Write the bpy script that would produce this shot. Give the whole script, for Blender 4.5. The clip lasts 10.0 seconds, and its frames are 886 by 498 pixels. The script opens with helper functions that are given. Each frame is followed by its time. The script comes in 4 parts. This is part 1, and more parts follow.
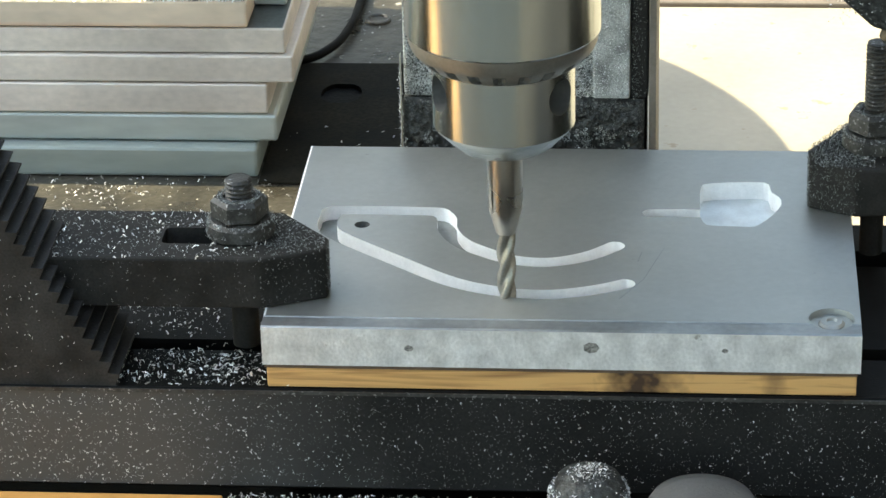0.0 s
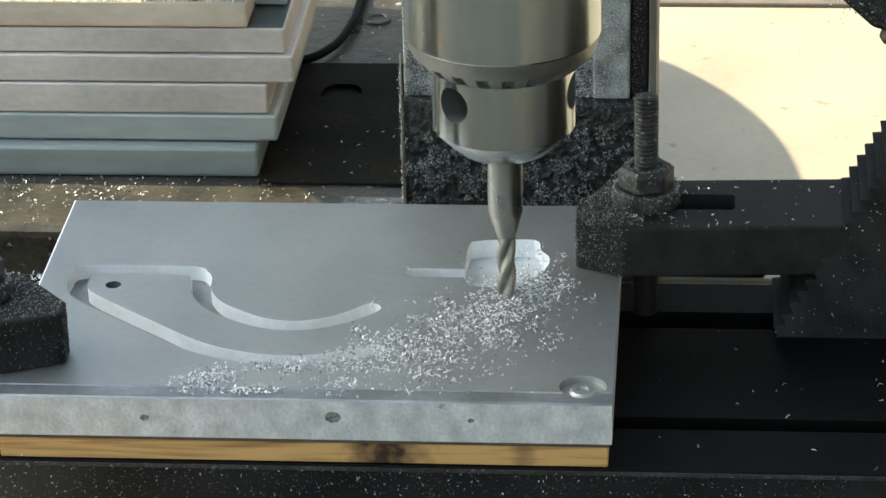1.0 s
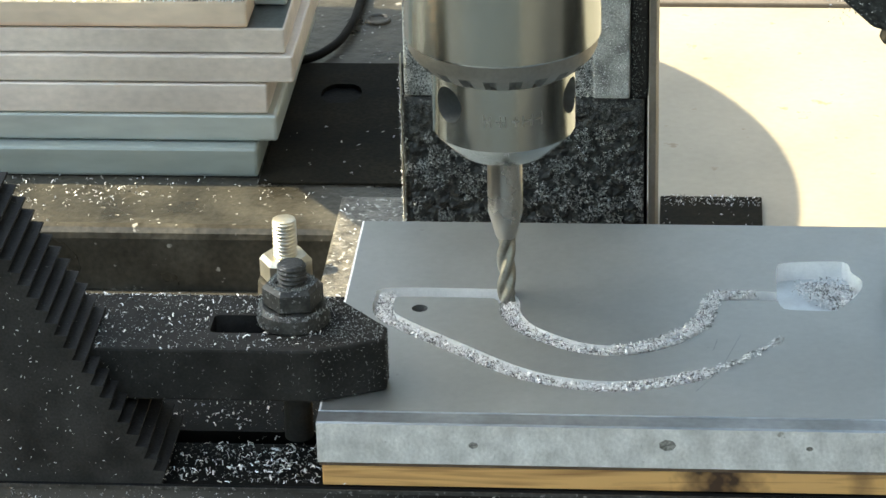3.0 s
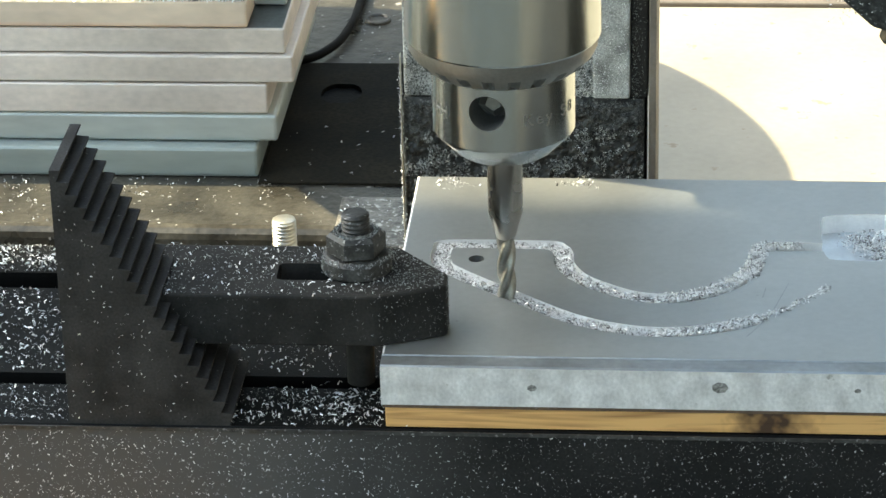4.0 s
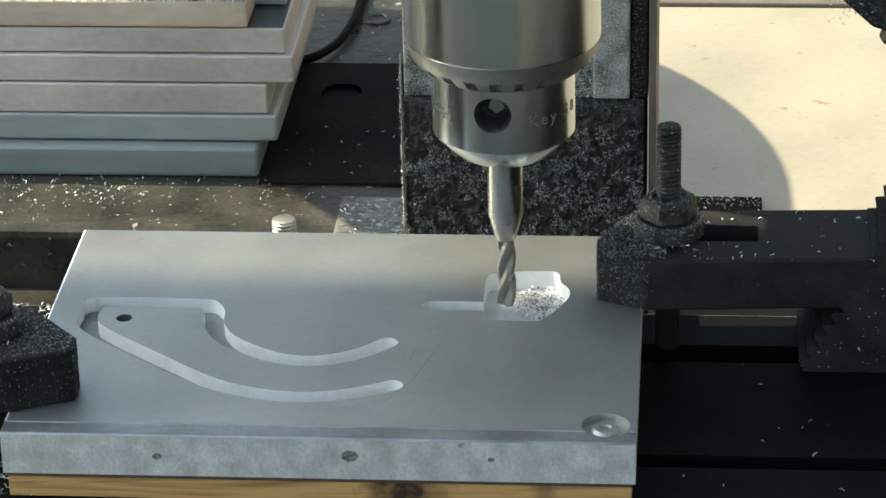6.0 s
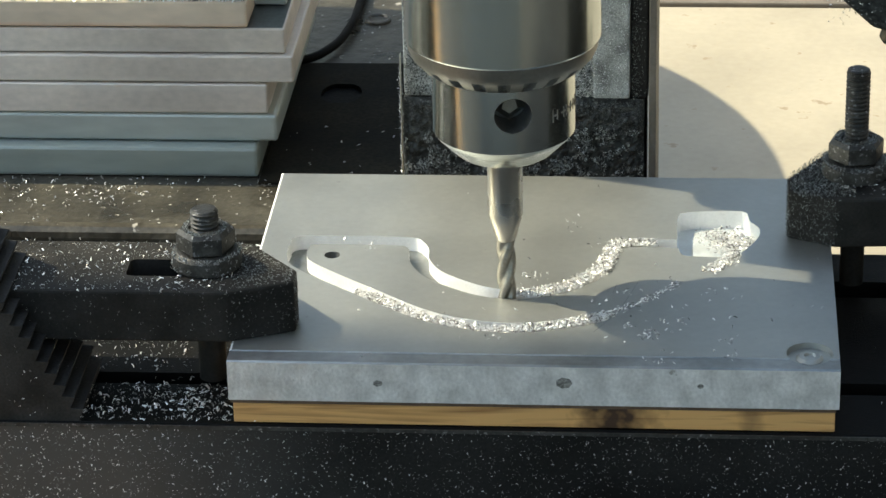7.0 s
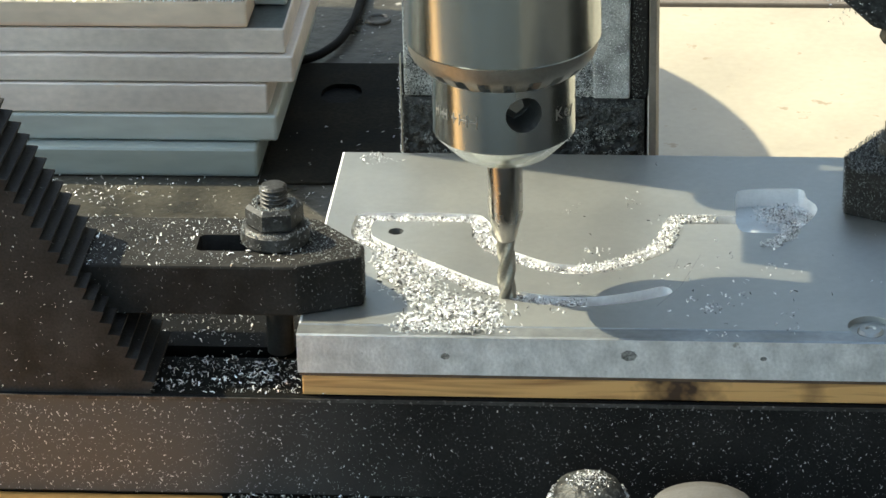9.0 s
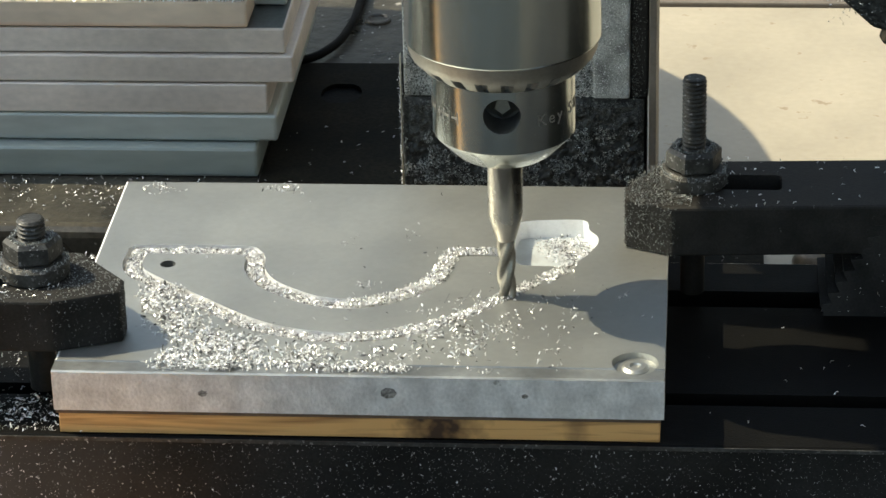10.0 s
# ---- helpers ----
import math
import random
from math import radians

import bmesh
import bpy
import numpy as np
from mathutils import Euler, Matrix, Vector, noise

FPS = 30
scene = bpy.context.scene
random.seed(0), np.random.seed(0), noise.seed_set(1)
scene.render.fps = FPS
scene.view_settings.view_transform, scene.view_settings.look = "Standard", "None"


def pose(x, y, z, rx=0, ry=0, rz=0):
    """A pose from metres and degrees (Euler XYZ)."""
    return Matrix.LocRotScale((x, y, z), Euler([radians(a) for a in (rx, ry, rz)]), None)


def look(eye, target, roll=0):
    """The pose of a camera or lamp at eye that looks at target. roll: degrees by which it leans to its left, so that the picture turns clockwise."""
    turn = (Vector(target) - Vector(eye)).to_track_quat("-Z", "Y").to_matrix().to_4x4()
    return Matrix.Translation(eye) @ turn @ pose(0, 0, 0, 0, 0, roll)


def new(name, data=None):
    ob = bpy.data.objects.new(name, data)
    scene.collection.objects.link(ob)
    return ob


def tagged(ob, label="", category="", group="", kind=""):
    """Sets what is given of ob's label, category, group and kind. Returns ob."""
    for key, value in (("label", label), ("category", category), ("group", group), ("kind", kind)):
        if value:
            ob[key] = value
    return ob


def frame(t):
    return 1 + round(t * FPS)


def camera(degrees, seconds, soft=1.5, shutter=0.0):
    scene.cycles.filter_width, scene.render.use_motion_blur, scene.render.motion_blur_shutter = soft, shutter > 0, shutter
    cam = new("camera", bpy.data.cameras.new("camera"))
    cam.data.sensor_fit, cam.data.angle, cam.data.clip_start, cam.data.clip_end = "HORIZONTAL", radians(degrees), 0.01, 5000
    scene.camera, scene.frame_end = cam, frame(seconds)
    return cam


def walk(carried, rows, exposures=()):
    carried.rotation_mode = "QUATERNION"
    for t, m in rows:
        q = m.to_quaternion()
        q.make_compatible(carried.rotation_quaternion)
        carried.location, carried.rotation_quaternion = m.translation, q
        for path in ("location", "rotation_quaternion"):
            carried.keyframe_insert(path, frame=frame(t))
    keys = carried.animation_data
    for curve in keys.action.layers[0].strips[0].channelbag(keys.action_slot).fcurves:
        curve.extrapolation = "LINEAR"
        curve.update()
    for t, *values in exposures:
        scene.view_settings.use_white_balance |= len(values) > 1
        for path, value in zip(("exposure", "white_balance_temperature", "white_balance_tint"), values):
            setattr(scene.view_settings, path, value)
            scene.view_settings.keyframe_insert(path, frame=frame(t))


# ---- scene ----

# ---------------------------------------------------------------- camera: it stands still
cam = camera(16.094, 10.0, soft=1.5)
EYE = pose(0.11483, -0.73947, 0.40129, 90 - 25.796, 0, 5.041) @ pose(0, 0, 0, 0, 0, -1.458)
walk(cam, [(0.0, EYE), (10.0, EYE)], exposures=[(0.0, 2.47, 8300, -1), (0.5, 2.32, 8150, -1), (1.0, 2.04, 8200, -1), (1.5, 2.14, 8150, -1), (2.5, 2.20, 8350, -1), (4.0, 2.5, 8200, -2), (4.5, 2.28, 8100, -1), (5.0, 2.06, 7850, -1), (6.5, 1.65, 7750, -1), (8.0, 1.75, 7700, -2), (8.5, 1.86, 7600, -2), (9.0, 1.87, 7550, -2), (10.0, 1.40, 7750, 0)])

# ---------------------------------------------------------------- light
SUN_WAY = Vector((0.60, -0.12, -0.73)).normalized()
SUN_EL = math.asin(-SUN_WAY.z)
SUN_AZ = math.atan2(-SUN_WAY.x, -SUN_WAY.y)
world = bpy.data.worlds.new("sky")
scene.world = world
world.use_nodes = True
wn = world.node_tree.nodes
sky = wn.new("ShaderNodeTexSky")
sky.sky_type, sky.sun_disc = "NISHITA", False
sky.sun_elevation, sky.sun_rotation = SUN_EL, SUN_AZ
wn["Background"].inputs["Strength"].default_value = 0.15
world.node_tree.links.new(sky.outputs[0], wn["Background"].inputs["Color"])
sun = new("sun", bpy.data.lights.new("sun", "SUN"))
sun.data.energy, sun.data.angle, sun.data.color = 2.2, radians(0.6), (1.0, 0.91, 0.78)
sun.matrix_world = look((-1, 0.3, 1.2), Vector((-1, 0.3, 1.2)) + SUN_WAY)


# ---------------------------------------------------------------- materials
def material(name, color, rough=0.5, metal=0.0, vary=0.25, scale=60.0, fine=900.0, bump=0.0002, spot=None, stretch=(1, 1, 1), rough_vary=0.15, bump_scale=None, island=0.0, spec=0.5, flip=(0.0, 1.0)):
    """Base colour with variation at two scales, optional spots, fine relief."""
    m = bpy.data.materials.new(name)
    m.use_nodes = True
    n, l = m.node_tree.nodes, m.node_tree.links
    b = n["Principled BSDF"]
    tc = n.new("ShaderNodeTexCoord")
    mp = n.new("ShaderNodeMapping")
    mp.inputs["Scale"].default_value = stretch
    l.new(tc.outputs["Object"], mp.inputs[0])

    def tex(sc, detail=4.0):
        t = n.new("ShaderNodeTexNoise")
        t.inputs["Scale"].default_value, t.inputs["Detail"].default_value = sc, detail
        l.new(mp.outputs[0], t.inputs["Vector"])
        return t

    def ramp(src, lo, hi, c0, c1):
        r = n.new("ShaderNodeValToRGB")
        r.color_ramp.elements[0].position, r.color_ramp.elements[1].position = lo, hi
        r.color_ramp.elements[0].color, r.color_ramp.elements[1].color = (*c0, 1), (*c1, 1)
        l.new(src, r.inputs[0])
        return r
    big, small = tex(scale), tex(fine)
    lo = tuple(c * (1 - vary) for c in color)
    hi = tuple(min(1, c * (1 + vary)) for c in color)
    base = ramp(big.outputs[0], 0.3, 0.7, lo, hi)
    mul = n.new("ShaderNodeMix")
    mul.data_type, mul.blend_type = "RGBA", "MULTIPLY"
    mul.inputs[0].default_value = 1.0
    grain = ramp(small.outputs[0], 0.25, 0.75, (1 - vary,) * 3, (1, 1, 1))
    l.new(base.outputs[0], mul.inputs[6])
    l.new(grain.outputs[0], mul.inputs[7])
    out = mul.outputs[2]
    if spot:
        sc, thr, col = spot
        st = tex(sc, 3.0)
        mask = ramp(st.outputs[0], thr, thr + 0.06, (0, 0, 0), (1, 1, 1))
        mx = n.new("ShaderNodeMix")
        mx.data_type = "RGBA"
        l.new(mask.outputs[0], mx.inputs[0])
        l.new(out, mx.inputs[6])
        mx.inputs[7].default_value = (*col, 1)
        out = mx.outputs[2]
    if island:
        g = n.new("ShaderNodeNewGeometry")
        r = ramp(g.outputs["Random Per Island"], flip[0], flip[1], (1 - island,) * 3, (1, 1, 1))
        mi = n.new("ShaderNodeMix")
        mi.data_type, mi.blend_type = "RGBA", "MULTIPLY"
        mi.inputs[0].default_value = 1.0
        l.new(out, mi.inputs[6])
        l.new(r.outputs[0], mi.inputs[7])
        out = mi.outputs[2]
    l.new(out, b.inputs["Base Color"])
    rr = n.new("ShaderNodeMapRange")
    rr.inputs[3].default_value, rr.inputs[4].default_value = max(0.03, rough - rough_vary), min(1, rough + rough_vary)
    l.new(big.outputs[0], rr.inputs[0])
    l.new(rr.outputs[0], b.inputs["Roughness"])
    b.inputs["Metallic"].default_value = metal
    b.inputs["Specular IOR Level"].default_value = spec
    if bump:
        bt = tex(bump_scale or fine)
        bp = n.new("ShaderNodeBump")
        bp.inputs["Distance"].default_value, bp.inputs["Strength"].default_value = bump, 1.0
        l.new(bt.outputs[0], bp.inputs["Height"])
        l.new(bp.outputs[0], b.inputs["Normal"])
    return m


def wood_material(name, light, dark, knot=None):
    """Pine: stretched rings, with dark knots at given places."""
    m = bpy.data.materials.new(name)
    m.use_nodes = True
    n, l = m.node_tree.nodes, m.node_tree.links
    b = n["Principled BSDF"]
    tc = n.new("ShaderNodeTexCoord")
    mp = n.new("ShaderNodeMapping")
    mp.inputs["Scale"].default_value = (0.5, 8, 12)
    l.new(tc.outputs["Object"], mp.inputs[0])
    t = n.new("ShaderNodeTexNoise")
    t.inputs["Scale"].default_value, t.inputs["Detail"].default_value, t.inputs["Distortion"].default_value = 22, 8, 2.2
    l.new(mp.outputs[0], t.inputs["Vector"])
    r = n.new("ShaderNodeValToRGB")
    r.color_ramp.elements[0].position, r.color_ramp.elements[1].position = 0.26, 0.52
    r.color_ramp.elements[0].color, r.color_ramp.elements[1].color = (*dark, 1), (*light, 1)
    l.new(t.outputs[0], r.inputs[0])
    out = r.outputs[0]
    for kx, kw, deep in knot or ():
        sx = n.new("ShaderNodeSeparateXYZ")
        l.new(tc.outputs["Object"], sx.inputs[0])
        a = n.new("ShaderNodeMath")
        a.operation = "SUBTRACT"
        a.inputs[1].default_value = kx
        l.new(sx.outputs[0], a.inputs[0])
        c = n.new("ShaderNodeMath")
        c.operation = "ABSOLUTE"
        l.new(a.outputs[0], c.inputs[0])
        t2 = n.new("ShaderNodeTexNoise")
        t2.inputs["Scale"].default_value = 260
        l.new(tc.outputs["Object"], t2.inputs["Vector"])
        d = n.new("ShaderNodeMath")
        d.operation = "MULTIPLY_ADD"
        d.inputs[1].default_value = kw * 1.6
        l.new(t2.outputs[0], d.inputs[0])
        l.new(c.outputs[0], d.inputs[2])
        mr = n.new("ShaderNodeMapRange")
        mr.inputs[1].default_value, mr.inputs[2].default_value = kw, kw * 2.2
        mr.inputs[3].default_value, mr.inputs[4].default_value = deep, 0.0
        l.new(d.outputs[0], mr.inputs[0])
        mx = n.new("ShaderNodeMix")
        mx.data_type = "RGBA"
        l.new(mr.outputs[0], mx.inputs[0])
        l.new(out, mx.inputs[6])
        mx.inputs[7].default_value = (0.035, 0.016, 0.01, 1)
        out = mx.outputs[2]
    l.new(out, b.inputs["Base Color"])
    b.inputs["Roughness"].default_value = 0.55
    bp = n.new("ShaderNodeBump")
    bp.inputs["Distance"].default_value = 0.0002
    l.new(t.outputs[0], bp.inputs["Height"])
    l.new(bp.outputs[0], b.inputs["Normal"])
    return m


M_PLATE = material("aluminium_rolled", (0.415, 0.428, 0.418), 0.47, 0.85, 0.08, 35, 500, 0.00002, spot=(260, 0.715, (0.32, 0.325, 0.32)), rough_vary=0.08)
# plate's front strip and tan bar top: dark reflection put into the colour
M_STRIP = material("aluminium_dark_reflection", (0.34, 0.36, 0.37), 0.45, 0.8, 0.2, 60, 500, 0.00004)
M_SAWN = material("aluminium_sawn", (0.88, 0.88, 0.87), 0.55, 0.45, 0.24, 160, 1100, 0.0003, spot=(330, 0.69, (0.40, 0.39, 0.37)), stretch=(1, 1, 0.8))
# cut walls white, groove floor dark: light and reflection put into the colour
M_CUT_LIT = material("aluminium_cut_lit", (0.98, 0.985, 0.985), 0.36, 0.12, 0.10, 200, 1500, 0.00003)
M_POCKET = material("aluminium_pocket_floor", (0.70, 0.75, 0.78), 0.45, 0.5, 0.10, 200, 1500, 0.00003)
M_CUT_DARK = material("aluminium_cut_dark", (0.27, 0.285, 0.285), 0.40, 0.9, 0.2, 200, 1500, 0.00004)
M_CHIP = material("aluminium_chip", (0.96, 0.965, 0.98), 0.30, 0.50, 0.05, 300, 2000, 0.0, island=0.88, flip=(0.14, 0.40))
# tops of the stock bars, darkened in colour like a reflection
M_BARTOP = material("bar_top_reflection", (0.17, 0.19, 0.20), 0.38, 0.6, 0.3, 40, 500, 0.00005)
M_BAR_WARM = material("bar_warm_grey", (0.73, 0.645, 0.585), 0.5, 0.2, 0.18, 30, 500, 0.00008, spot=(45, 0.70, (0.62, 0.40, 0.25)), stretch=(0.6, 1, 1))
M_BAR_TAN = material("bar_tan", (0.76, 0.62, 0.50), 0.5, 0.2, 0.18, 30, 260, 0.00004, stretch=(0.4, 1, 1))
M_BAR_TEAL = material("bar_teal_grey", (0.36, 0.42, 0.405), 0.42, 0.35, 0.2, 30, 260, 0.00004, stretch=(0.25, 1, 1))
M_BAR_COOL = material("bar_cool_grey", (0.53, 0.575, 0.55), 0.42, 0.3, 0.2, 30, 260, 0.00004, stretch=(0.25, 1, 1))
M_BLACK = material("black_oxide_steel", (0.030, 0.0285, 0.027), 0.6, 0.0, 0.35, 120, 1400, 0.00010, spot=(700, 0.72, (0.10, 0.10, 0.105)), spec=0.18)
M_TABLE = material("dark_cast_iron", (0.0045, 0.0044, 0.0042), 0.6, 0.0, 0.4, 60, 1600, 0.00012, spot=(900, 0.76, (0.04, 0.04, 0.04)), spec=0.11)
# paler than the table top: the front's light is put into the colour
M_APRON = material("lit_dusty_iron", (0.022, 0.0215, 0.021), 0.65, 0.0, 0.5, 25, 1600, 0.00012, spot=(900, 0.71, (0.12, 0.12, 0.12)), spec=0.15)
M_STEP = material("dusty_step_steel", (0.036, 0.0350, 0.0342), 0.7, 0.0, 0.45, 90, 1400, 0.00010, spot=(700, 0.70, (0.15, 0.15, 0.155)), spec=0.15)
M_BLACK_DUSTY = material("dusty_black_oxide", (0.027, 0.0262, 0.0250), 0.7, 0.0, 0.4, 90, 1400, 0.00010, spot=(700, 0.71, (0.13, 0.13, 0.135)), spec=0.15)


def edge_wear(m, heights, color, reach):
    """Paler, rubbed bands along given heights of a bar's own front."""
    n, l = m.node_tree.nodes, m.node_tree.links
    b = n["Principled BSDF"]
    out = b.inputs["Base Color"].links[0].from_socket
    tc, sp, nz = n.new("ShaderNodeTexCoord"), n.new("ShaderNodeSeparateXYZ"), n.new("ShaderNodeTexNoise")
    nz.inputs["Scale"].default_value, nz.inputs["Detail"].default_value = 60, 5
    l.new(tc.outputs["Object"], sp.inputs[0])
    l.new(tc.outputs["Object"], nz.inputs["Vector"])
    for h in heights:
        di, ab, ad, mr, mx = (n.new("ShaderNodeMath"), n.new("ShaderNodeMath"), n.new("ShaderNodeMath"), n.new("ShaderNodeMapRange"), n.new("ShaderNodeMix"))
        di.operation, ab.operation, ad.operation, mx.data_type = "SUBTRACT", "ABSOLUTE", "MULTIPLY_ADD", "RGBA"
        di.inputs[1].default_value, ad.inputs[1].default_value = h, reach
        l.new(sp.outputs[2], di.inputs[0])
        l.new(di.outputs[0], ab.inputs[0])
        l.new(nz.outputs[0], ad.inputs[0])
        l.new(ab.outputs[0], ad.inputs[2])
        mr.inputs[1].default_value, mr.inputs[2].default_value, mr.inputs[3].default_value, mr.inputs[4].default_value = reach * 0.4, reach * 1.6, 0.6, 0.0
        l.new(ad.outputs[0], mr.inputs[0])
        l.new(mr.outputs[0], mx.inputs[0])
        l.new(out, mx.inputs[6])
        mx.inputs[7].default_value = (*color, 1)
        out = mx.outputs[2]
    l.new(out, b.inputs["Base Color"])


edge_wear(M_BAR_WARM, (0.0, 0.0108), (0.80, 0.74, 0.68), 0.0022)
edge_wear(M_BAR_TEAL, (0.0118,), (0.52, 0.58, 0.565), 0.0030)
edge_wear(M_BAR_COOL, (0.0108,), (0.70, 0.75, 0.73), 0.0022)
edge_wear(M_BAR_TAN, (0.0,), (0.80, 0.46, 0.27), 0.0020)


def lit_dust_end(m, x0, x1, color):
    """Paler ragged-edged end of a surface: light from the left, put in as dust."""
    n, l = m.node_tree.nodes, m.node_tree.links
    b = n["Principled BSDF"]
    old = b.inputs["Base Color"].links[0].from_socket
    tc, sp, nz = n.new("ShaderNodeTexCoord"), n.new("ShaderNodeSeparateXYZ"), n.new("ShaderNodeTexNoise")
    nz.inputs["Scale"].default_value = 45
    l.new(tc.outputs["Object"], sp.inputs[0])
    l.new(tc.outputs["Object"], nz.inputs["Vector"])
    ad = n.new("ShaderNodeMath")
    ad.operation = "MULTIPLY_ADD"
    ad.inputs[1].default_value = 0.05
    l.new(nz.outputs[0], ad.inputs[0])
    l.new(sp.outputs[0], ad.inputs[2])
    mr = n.new("ShaderNodeMapRange")
    mr.inputs[1].default_value, mr.inputs[2].default_value, mr.inputs[3].default_value, mr.inputs[4].default_value = x0, x1, 1.0, 0.0
    l.new(ad.outputs[0], mr.inputs[0])
    mx = n.new("ShaderNodeMix")
    mx.data_type = "RGBA"
    l.new(mr.outputs[0], mx.inputs[0])
    l.new(old, mx.inputs[6])
    mx.inputs[7].default_value = (*color, 1)
    l.new(mx.outputs[2], b.inputs["Base Color"])


lit_dust_end(M_APRON, -0.005, 0.06, (0.080, 0.078, 0.075))
M_SWARFCHIP = material("dull_swarf", (0.60, 0.64, 0.64), 0.4, 0.4, 0.3, 300, 2000, 0.0, island=0.85)
M_SWARFDUST = material("fine_swarf_dust", (0.20, 0.21, 0.21), 0.6, 0.2, 0.3, 300, 2000, 0.0, island=0.5)
M_SWARF = material("swarf_crust", (0.045, 0.050, 0.050), 0.5, 0.1, 0.85, 300, 800, 0.0009, spot=(950, 0.60, (0.12, 0.125, 0.125)), bump_scale=500)
M_COLUMN = material("dusty_column", (0.52, 0.54, 0.53), 0.55, 0.2, 0.55, 140, 1800, 0.0006, spot=(2600, 0.60, (0.85, 0.87, 0.88)), bump_scale=1500)
M_STEEL = material("polished_steel", (0.48, 0.52, 0.51), 0.20, 1.0, 0.06, 60, 700, 0.000012, stretch=(1, 1, 0.15), rough_vary=0.05)
M_STEEL_DULL = material("gear_ring_steel", (0.34, 0.335, 0.31), 0.46, 0.9, 0.15, 90, 900, 0.00004)
M_CUTTER = material("carbide", (0.42, 0.40, 0.36), 0.28, 1.0, 0.08, 90, 900, 0.00001)
M_FLUTE = material("dull_carbide", (0.36, 0.345, 0.31), 0.40, 0.95, 0.25, 200, 1500, 0.00004)
M_NUT = material("dusty_black_steel", (0.060, 0.060, 0.058), 0.5, 0.2, 0.6, 250, 1200, 0.00012, spot=(800, 0.62, (0.24, 0.24, 0.245)))
# inside of bores and ring notches: their shade is put into the colour
M_RECESS_SHADE = material("recess_shade", (0.14, 0.145, 0.145), 0.6, 0.3, 0.2)
M_ENGRAVE = material("engraving", (0.25, 0.245, 0.235), 0.6, 0.4, 0.2)
M_DENT = material("dirty_dent", (0.34, 0.335, 0.32), 0.7, 0.3, 0.6, 900, 2500)
M_SCRIBE = material("scribed_line", (0.37, 0.385, 0.385), 0.5, 0.8, 0.2)
M_BRIGHT = material("zinc_plated_steel", (0.70, 0.67, 0.58), 0.35, 0.9, 0.15, 200, 1200, 0.00008)
M_BASE = material("oily_cast_base", (0.076, 0.070, 0.057), 0.32, 0.1, 0.55, 40, 500, 0.0005, spot=(240, 0.67, (0.42, 0.41, 0.38)), rough_vary=0.2, bump_scale=200)
M_PLATFORM = material("chip_strewn_slide", (0.30, 0.28, 0.25), 0.4, 0.5, 0.5, 250, 900, 0.0008, spot=(500, 0.60, (0.66, 0.64, 0.60)), bump_scale=500)
M_BLACKPLATE = material("black_plate", (0.0200, 0.0175, 0.0125), 0.7, 0.0, 0.6, 45, 700, 0.0001, spec=0.08)
M_BOARD = material("cream_board", (0.395, 0.355, 0.285), 0.6, 0.0, 0.10, 22, 300, 0.0001, spot=(150, 0.68, (0.28, 0.23, 0.165)))
M_DOME = material("brown_bakelite", (0.16, 0.12, 0.075), 0.4, 0.1, 0.3, 200, 900, 0.0001)
M_TRIM = material("grey_edge", (0.19, 0.165, 0.14), 0.6, 0.0, 0.2, 50, 700)
M_PALE = material("pale_sheet", (0.46, 0.49, 0.42), 0.6, 0.0, 0.08, 14, 300)
M_KNOB = material("grey_plastic", (0.11, 0.11, 0.11), 0.5, 0.0, 0.15)
M_CABLE_SLOT = material("rubber_and_slot_shade", (0.0025, 0.0025, 0.0025), 0.6, 0.0, 0.3, spec=0.12)
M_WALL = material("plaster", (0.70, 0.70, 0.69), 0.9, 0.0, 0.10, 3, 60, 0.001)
# darker plasters of the added walls, toned for reflections and right-hand shade
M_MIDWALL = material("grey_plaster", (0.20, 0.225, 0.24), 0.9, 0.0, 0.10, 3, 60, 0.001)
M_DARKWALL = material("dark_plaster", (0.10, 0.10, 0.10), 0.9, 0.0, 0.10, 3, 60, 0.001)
M_BENCH = material("worn_grey_bench", (0.045, 0.045, 0.045), 0.7, 0.0, 0.25, 12, 200, 0.0004)
M_FLOOR = material("concrete", (0.085, 0.085, 0.085), 0.85, 0.0, 0.2, 4, 60, 0.001)
M_SHADE = material("canvas", (0.45, 0.45, 0.44), 0.9, 0.0, 0.1, 20, 400)
M_PAINT = material("machine_paint", (0.10, 0.11, 0.12), 0.4, 0.0, 0.15, 30, 400)
M_WOOD = wood_material("pine_strip", (0.70, 0.40, 0.155), (0.27, 0.12, 0.04), knot=((0.1015, 0.0090, 0.97), (0.1375, 0.0030, 0.5)))
M_GAP_SHADE = material("gap_shade_brown", (0.13, 0.085, 0.055), 0.7, 0.0, 0.3, 200, 900, 0.0001)
M_PLY = wood_material("base_board", (0.80, 0.40, 0.12), (0.58, 0.27, 0.075))


# ---------------------------------------------------------------- mesh helpers
def mesh_of(bm, name, mat, smooth=False):
    me = bpy.data.meshes.new(name)
    bmesh.ops.recalc_face_normals(bm, faces=bm.faces)
    bm.to_mesh(me)
    bm.free()
    for m in (mat if isinstance(mat, (list, tuple)) else [mat]):
        me.materials.append(m)
    if smooth:
        me.shade_smooth()
        me.set_sharp_from_angle(angle=radians(smooth))
    return me


def part(name, bm, mat, parent=None, label="", smooth=False):
    ob = new(name, mesh_of(bm, name, mat, smooth))
    ob.parent = parent
    if label:
        tagged(ob, label)
    return ob


def thing(name, label, category, group="", kind="", at=None):
    ob = new(name)
    if at is not None:
        ob.matrix_basis = at
    return tagged(ob, label, category, group, kind)


